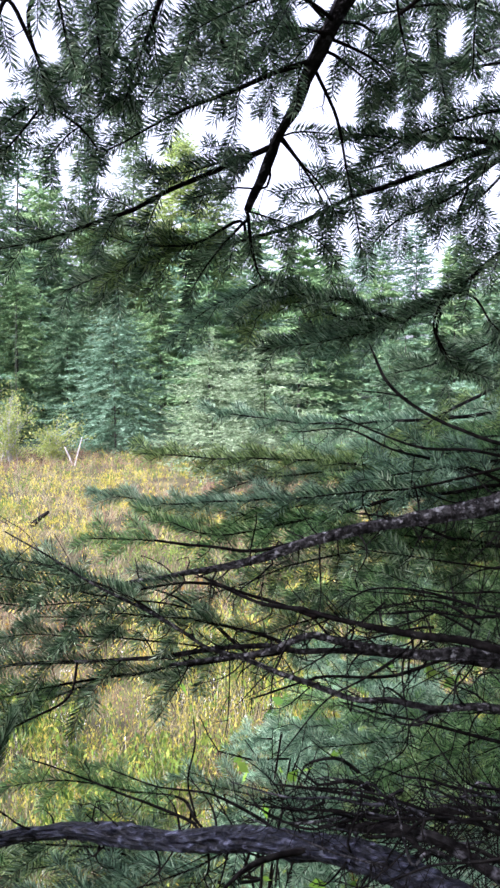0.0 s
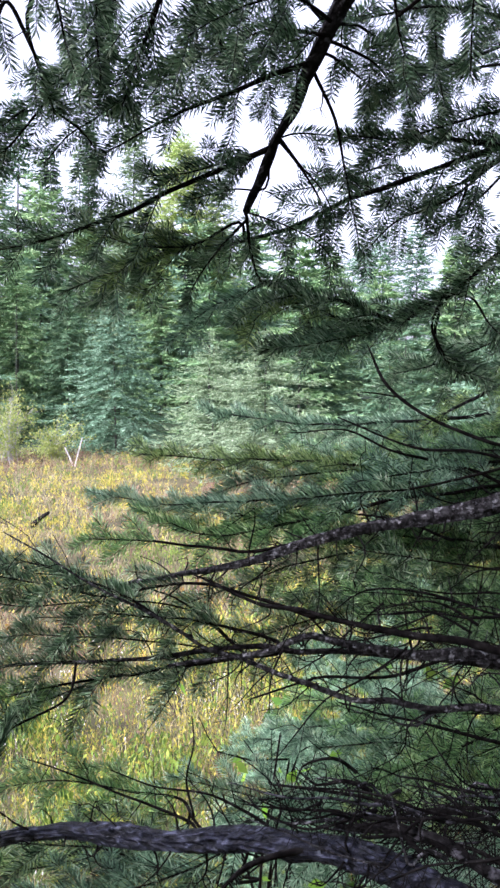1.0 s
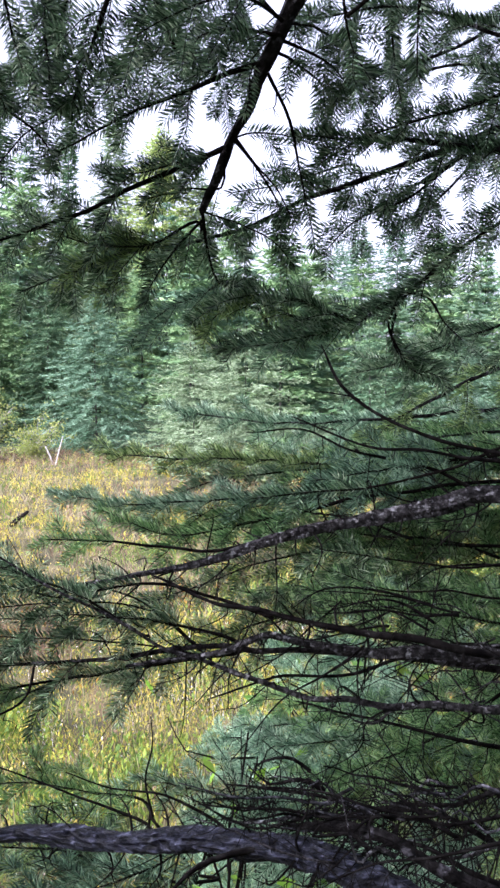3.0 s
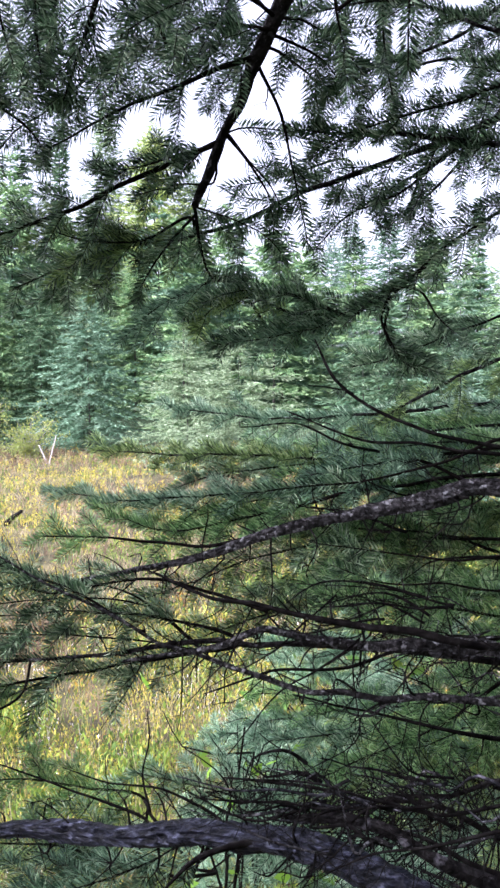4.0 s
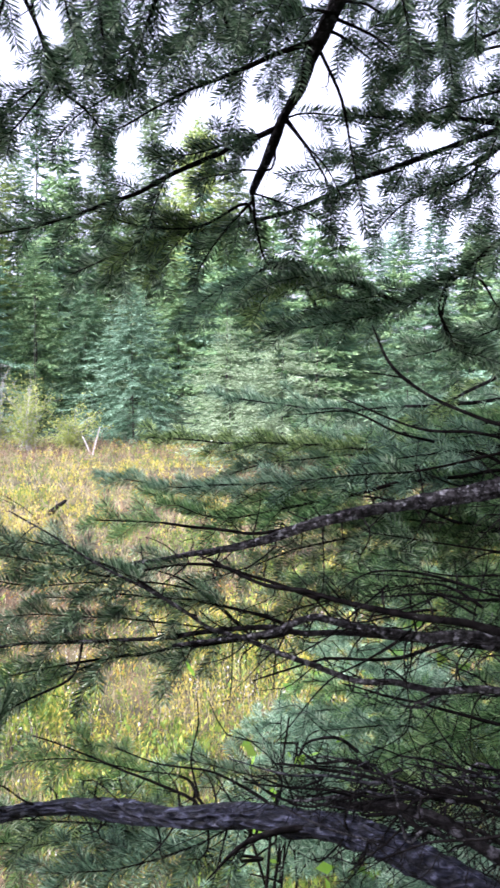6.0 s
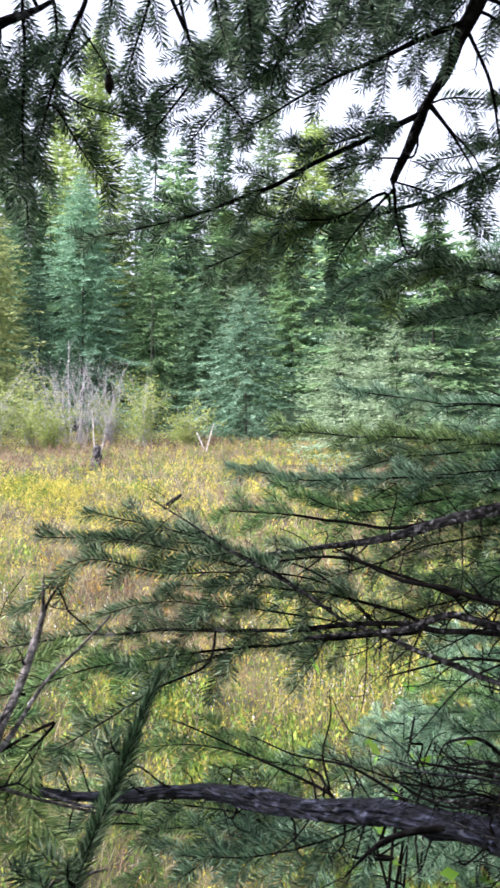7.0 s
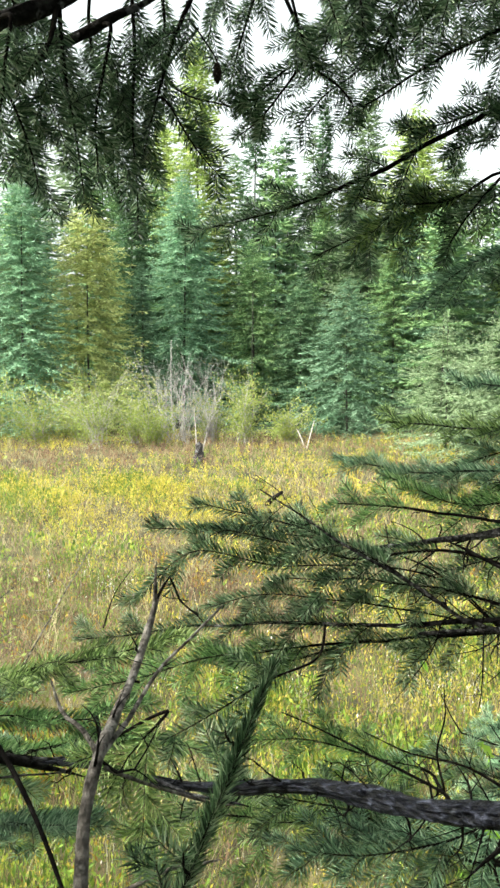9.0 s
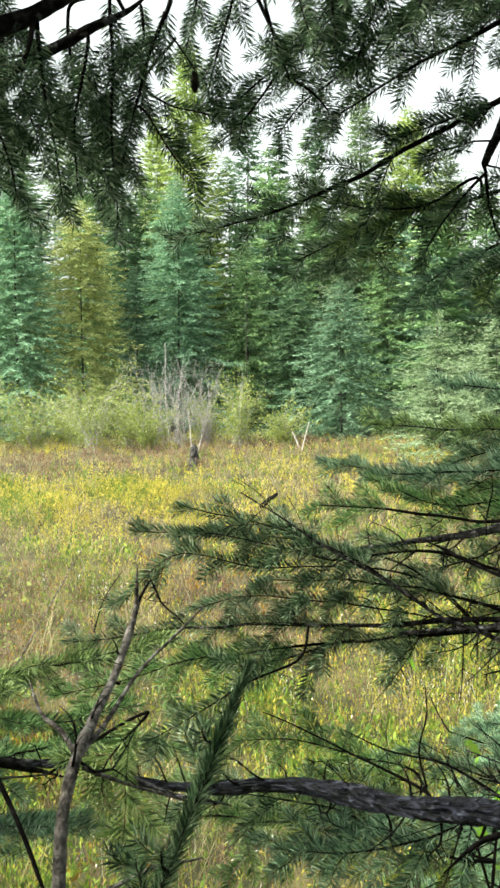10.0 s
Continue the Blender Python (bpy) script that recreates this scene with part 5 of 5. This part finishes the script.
limb(B, (-0.814, 1.360, 2.854), (-0.824, 1.360, 2.789), (-0.818, 1.360, 2.703), (-0.807, 1.360, 2.607), 0.0034, 0.001, root=3.05, live=0.02, twig=0.08, n=44, roll=70, hang=0.4)
limb(B, (-0.790, 1.380, 2.888), (-0.775, 1.380, 2.820), (-0.782, 1.380, 2.745), (-0.795, 1.380, 2.679), 0.0034, 0.001, root=3.05, live=0.02, twig=0.08, n=44, roll=60, hang=0.4)
limb(B, (-0.816, 1.330, 2.843), (-0.849, 1.330, 2.791), (-0.863, 1.330, 2.698), 0.0034, 0.001, root=3.05, live=0.02, twig=0.08, n=44, roll=60, hang=0.4)
limb(B, (-0.411, 1.463, 2.964), (-0.433, 1.451, 2.887), (-0.451, 1.441, 2.819), (-0.469, 1.442, 2.765), 0.0039, 0.0010, root=(-0.341, 1.482, 2.833), live=0.02, twig=0.07, n=44, roll=75, hang=0.4)
limb(B, (-0.491, 1.495, 2.999), (-0.505, 1.486, 2.929), (-0.517, 1.479, 2.879), (-0.524, 1.474, 2.839), 0.0030, 0.0010, root=(-0.411, 1.463, 2.964), live=0.02, twig=0.07, n=40, roll=75, hang=0.4)
limb(A, (0.443, 1.778, 2.744), (0.361, 1.775, 2.698), (0.291, 1.772, 2.651), (0.232, 1.769, 2.592), 0.0035, 0.0012, root=(0.466, 1.926, 2.708), live=0.05, twig=0.1, n=28, roll=60, hang=0.3)

limb(A, (0.140, 1.360, 2.887), (0.190, 1.450, 2.915), (0.251, 1.530, 2.912), (0.289, 1.600, 2.889), 0.0034, 0.001, live=0.1, twig=0.08, n=30, roll=60, hang=0.4)
limb(A, (0.126, 1.400, 2.855), (0.169, 1.470, 2.860), (0.210, 1.520, 2.849), (0.234, 1.560, 2.829), 0.003, 0.001, root=(0.119, 1.389, 2.852), live=0.1, twig=0.08, n=30, roll=60, hang=0.4)
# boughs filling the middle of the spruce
limb(A, (0.733, 1.950, 2.027), (0.555, 1.930, 2.018), (0.370, 1.920, 2.001), (0.186, 1.900, 1.973), 0.0058, 0.0012, root=2.1, live=0.12, twig=0.13, n=26, roll=25, hang=0.25, leaf=LITGREEN)
limb(A, (0.787, 2.100, 1.927), (0.567, 2.080, 1.897), (0.380, 2.060, 1.881), (0.225, 2.050, 1.856), 0.0058, 0.0012, root=2.0, live=0.12, twig=0.13, n=26, roll=25, hang=0.25, leaf=LITGREEN)
limb(A, (0.325, 1.800, 2.094), (0.179, 1.800, 2.082), (0.033, 1.790, 2.054), (-0.087, 1.780, 2.014), 0.004, 0.0011, root=2.1, live=0.12, twig=0.13, n=26, roll=25, hang=0.25, leaf=LITGREEN)
limb(A, (0.714, 1.900, 2.170), (0.546, 1.900, 2.184), (0.413, 1.880, 2.173), (0.285, 1.870, 2.155), 0.0055, 0.0012, root=2.2, live=0.12, twig=0.13, n=26, roll=25, hang=0.25, leaf=LITGREEN)
# grey dead shoots lying beside the low limb
limb(A, (-0.969, 1.200, 1.648), (-0.859, 1.200, 1.654), (-0.764, 1.200, 1.660), (-0.678, 1.200, 1.663), 0.0042, 0.002, root=(-0.969, 1.220, 1.626), live=1.0, twig=0.05, n=5, roll=60, bark=GREYTWIG)
limb(A, (-0.985, 1.220, 1.626), (-0.863, 1.220, 1.625), (-0.766, 1.220, 1.637), (-0.673, 1.220, 1.660), 0.0036, 0.0016, root=(-0.991, 1.251, 1.639), live=1.0, twig=0.05, n=5, roll=60, bark=GREYTWIG)
limb(A, (-0.968, 1.210, 1.573), (-0.846, 1.210, 1.600), (-0.761, 1.210, 1.616), (-0.679, 1.210, 1.636), 0.003, 0.0014, root=(-0.968, 1.220, 1.626), live=1.0, twig=0.05, n=5, roll=60, bark=GREYTWIG)
limb(A, (-0.580, 1.170, 1.664), (-0.520, 1.160, 1.667), (-0.445, 1.150, 1.661), (-0.356, 1.140, 1.655), 0.0036, 0.002, root=(-0.604, 1.161, 1.754), live=1.0, twig=0.05, n=5, roll=60, bark=GREYTWIG)

# tangles of fine dead twigs lying along the low limbs
def tangle(count, low, high, length, mat):
    """Thin, crooked dead shoots running inward from the trunk's side through a box."""
    for _ in range(count):
        p = np.array([rng.uniform(a, b) for a, b in zip(low, high)])
        ln = rng.uniform(0.5, 1.0) * length
        d = unit(np.array([-1.0, rng.normal(0, 0.3), rng.normal(0.0, 0.22)]))
        bow = np.array([0, rng.normal(0, 0.08), rng.normal(0.0, 0.08)]) * ln
        limb(A, p, p + d * ln * 0.35 + bow, p + d * ln * 0.7 + bow * 0.8 + rng.normal(size=3) * 0.013, p + d * ln + rng.normal(size=3) * 0.025,
             rng.uniform(0.0018, 0.0036), 0.0008, live=1.0, twig=0.06, n=24, roll=60, bark=mat)


tangle(10, (0.12, 1.04, 1.69), (0.46, 1.22, 1.755), 0.2, GREYTWIG)
tangle(10, (0.12, 1.04, 1.69), (0.46, 1.22, 1.755), 0.16, LICHENBARK)
tangle(16, (0.10, 1.04, 1.70), (0.46, 1.22, 1.765), 0.17, DEADTWIG)
tangle(12, (0.25, 1.38, 1.74), (0.6, 1.50, 1.90), 0.22, LICHENBARK)
tangle(10, (0.12, 1.40, 1.84), (0.45, 1.50, 1.95), 0.3, DEADTWIG)
tangle(5, (0.25, 1.38, 1.98), (0.6, 1.55, 2.2), 0.26, DEADTWIG)


def cone(tree, top):
    """A hanging cone of overlapping scales."""
    h = Heap()
    q = np.array(top) - np.array(tree.location)
    tube(h, np.stack([q, q - [0, 0, 0.012]]), np.array([0.0012, 0.0012]), 5)
    for k in range(90):
        f = k / 90
        r = 0.0068 * np.sin(np.pi * (0.12 + 0.84 * f))**0.7
        az = k * 2.39996
        d = np.array([np.cos(az), np.sin(az), 0])
        e = np.array([-d[1], d[0], 0]) * 0.0042
        p = q + [0, 0, -0.008 - 0.028 * f]
        v = np.array([p + d * r * 0.3 - e, p + d * r * 0.3 + e, p + d * r + e * 0.8 - [0, 0, 0.004], p + d * r * 1.1 - [0, 0, 0.0075], p + d * r - e * 0.8 - [0, 0, 0.004]])
        h.add(v, np.array([[0, 1, 2], [0, 2, 4], [4, 2, 3]]))
    part("cone", h, CONE, tree, "small brown hanging cone")


cone(B, (-0.471, 1.380, 2.792))
# live boughs of the same spruce on its far side
dice = random.Random(11)
for k in range(5):
    z = 1.0 + 1.2 * dice.random()
    reach, az = dice.uniform(0.8, 1.3), radians(dice.uniform(100, 145))
    p = np.array([0.95, 1.6, z])
    d = np.array([np.cos(az), np.sin(az), 0])
    limb(A, p + d * 0.25, p + d * reach * 0.6 + [0, 0, -0.05], p + d * reach + [0, 0, dice.uniform(-0.12, 0.05)], 0.007, 0.0015, root=z + 0.03,
         live=0.25, twig=0.16, n=24, roll=25, hang=0.3, leaf=LITGREEN)

# ---- saplings, dead stems and leafy plants near by ----
def sapling(x, y, top, reach, count, lean=(0, 0), rise=0.15, needle=0.026, gap=0.001, twig=0.13, slant=60, label="young blue-green spruce on the bank"):
    """A small spruce: a thin leader and whorls of needled twigs."""
    z = float(ground_z(x, y))
    t = tagged(new("spruce_sapling"), label, "tree")
    t.location = (x, y, z)
    h = Heap()
    hh = top - z
    ln = spline([(0, 0, -0.05), (lean[0] * 0.4, lean[1] * 0.4, hh * 0.5), (lean[0], lean[1], hh)], 0.05)
    tube(h, ln, np.linspace(0.0055, 0.0015, len(ln)), 6)
    part("trunk", h, TWIG, t, smooth=True)
    c = Heap()
    needle_coat(c, ln[len(ln) // 6:], needle, gap, 0.0009, slant=slant)
    leafy = BLUISH if gap > 0.0005 else NEEDLE
    part("needles", c, leafy, t, kind="stuff")
    for k in range(count):
        f = 0.22 + 0.76 * k / count
        p = ln[int(f * (len(ln) - 1))] + np.array([x, y, z])
        az = k * 2.4 + rng.normal(0, 0.3)
        r = reach * (1.1 - f) * rng.uniform(0.8, 1.2)
        d = np.array([np.cos(az), np.sin(az), 0])
        limb(t, p, p + d * r * 0.55 + [0, 0, 0.4 * rise * r], p + d * r + [0, 0, rise * r], 0.003, 0.001, live=0.05, twig=twig, n=34, roll=15, hang=0.1, leaf=leafy, needle=needle)


sapling(0.07, 2.6, 1.33, 0.42, 18)
sapling(0.35, 3.0, 1.75, 0.7, 22)
sapling(0.75, 2.6, 1.85, 0.75, 14)
sapling(0.6, 3.4, 1.7, 0.6, 14)
sapling(-0.642, 0.670, 1.943, 0.10, 18, (0.378, 0.245), 1.6, 0.024, 0.0003, 0.06, slant=42)
sapling(-0.95, 1.35, 1.80, 0.5, 12)
D = tagged(new("dead_sapling"), "grey-brown dead sapling with a broken hooked top", "dead stem")
D.location = (-0.40, 0.64, 0.62)
limb(D, (-0.412, 0.714, 1.737), (-0.424, 0.803, 1.866), (-0.469, 1.000, 1.880), (-0.492, 1.120, 1.927), (-0.495, 1.170, 1.963), 0.0072, 0.0048, root=0.62, live=1.0, twig=0.07, n=9, roll=60, bark=STEMBARK)
limb(D, (-0.492, 1.115, 1.921), (-0.495, 1.130, 1.966), (-0.493, 1.140, 2.003), 0.0042, 0.0016, live=1.0, twig=0.03, n=3, bark=STEMBARK)
limb(D, (-0.496, 1.145, 1.945), (-0.478, 1.150, 1.979), (-0.461, 1.140, 1.947), (-0.419, 1.130, 1.922), 0.0026, 0.0010, live=1.0, twig=0.03, n=3, bark=DEADTWIG)
limb(D, (-0.424, 0.803, 1.866), (-0.431, 0.885, 1.869), (-0.431, 1.013, 1.901), (-0.390, 1.132, 1.948), 0.0036, 0.0016, live=1.0, twig=0.06, n=6, bark=STEMBARK)
limb(D, (-0.424, 0.803, 1.863), (-0.457, 0.817, 1.894), (-0.499, 0.839, 1.933), 0.0033, 0.0016, live=1.0, twig=0.03, n=2, bark=STEMBARK)
limb(D, (-0.418, 0.804, 1.857), (-0.393, 0.910, 1.787), (-0.330, 0.977, 1.742), 0.0027, 0.0014, live=1.0, twig=0.04, n=5, bark=STEMBARK)
limb(D, (-0.585, 0.980, 1.552), (-0.475, 1.000, 1.598), (-0.431, 1.020, 1.619), (-0.370, 1.050, 1.625), 0.0045, 0.0018, live=1.0, twig=0.06, n=6, roll=60, bark=STEMBARK)

shrub("lime green broad-leaved sapling between the boughs", (0.06, 2.35, float(ground_z(0.06, 2.35))), 1.15, 0.22, 5, 2, 0.06, LIME, TWIG)
shrub("bright green leafy shrub low behind the boughs", (0.5, 3.6, float(ground_z(0.5, 3.6))), 1.25, 0.5, 10, 6, 0.085, BROAD, TWIG)
shrub("yellow-green leafy shoots at the meadow side", (-3.22, 4.6, float(ground_z(-3.22, 4.6))), 1.75, 0.28, 12, 22, 0.036, WILLOW, GREYTWIG)
stick("dead_branch", "forked grey dead branch standing in the herbs", (-1.40, 2.27, 1.38), (-1.17, 2.36, 1.80), 0.003, 0.0012, STEMBARK, "dead branch", 0.02, (0.45, 0.6, 0.75, 0.85))
stick("dead_branch", "short red-brown dead twig among the herbs", (-1.22, 2.5, 1.48), (-1.10, 2.45, 1.68), 0.0025, 0.0012, DEADTWIG, "dead branch", 0.03, (0.5,))
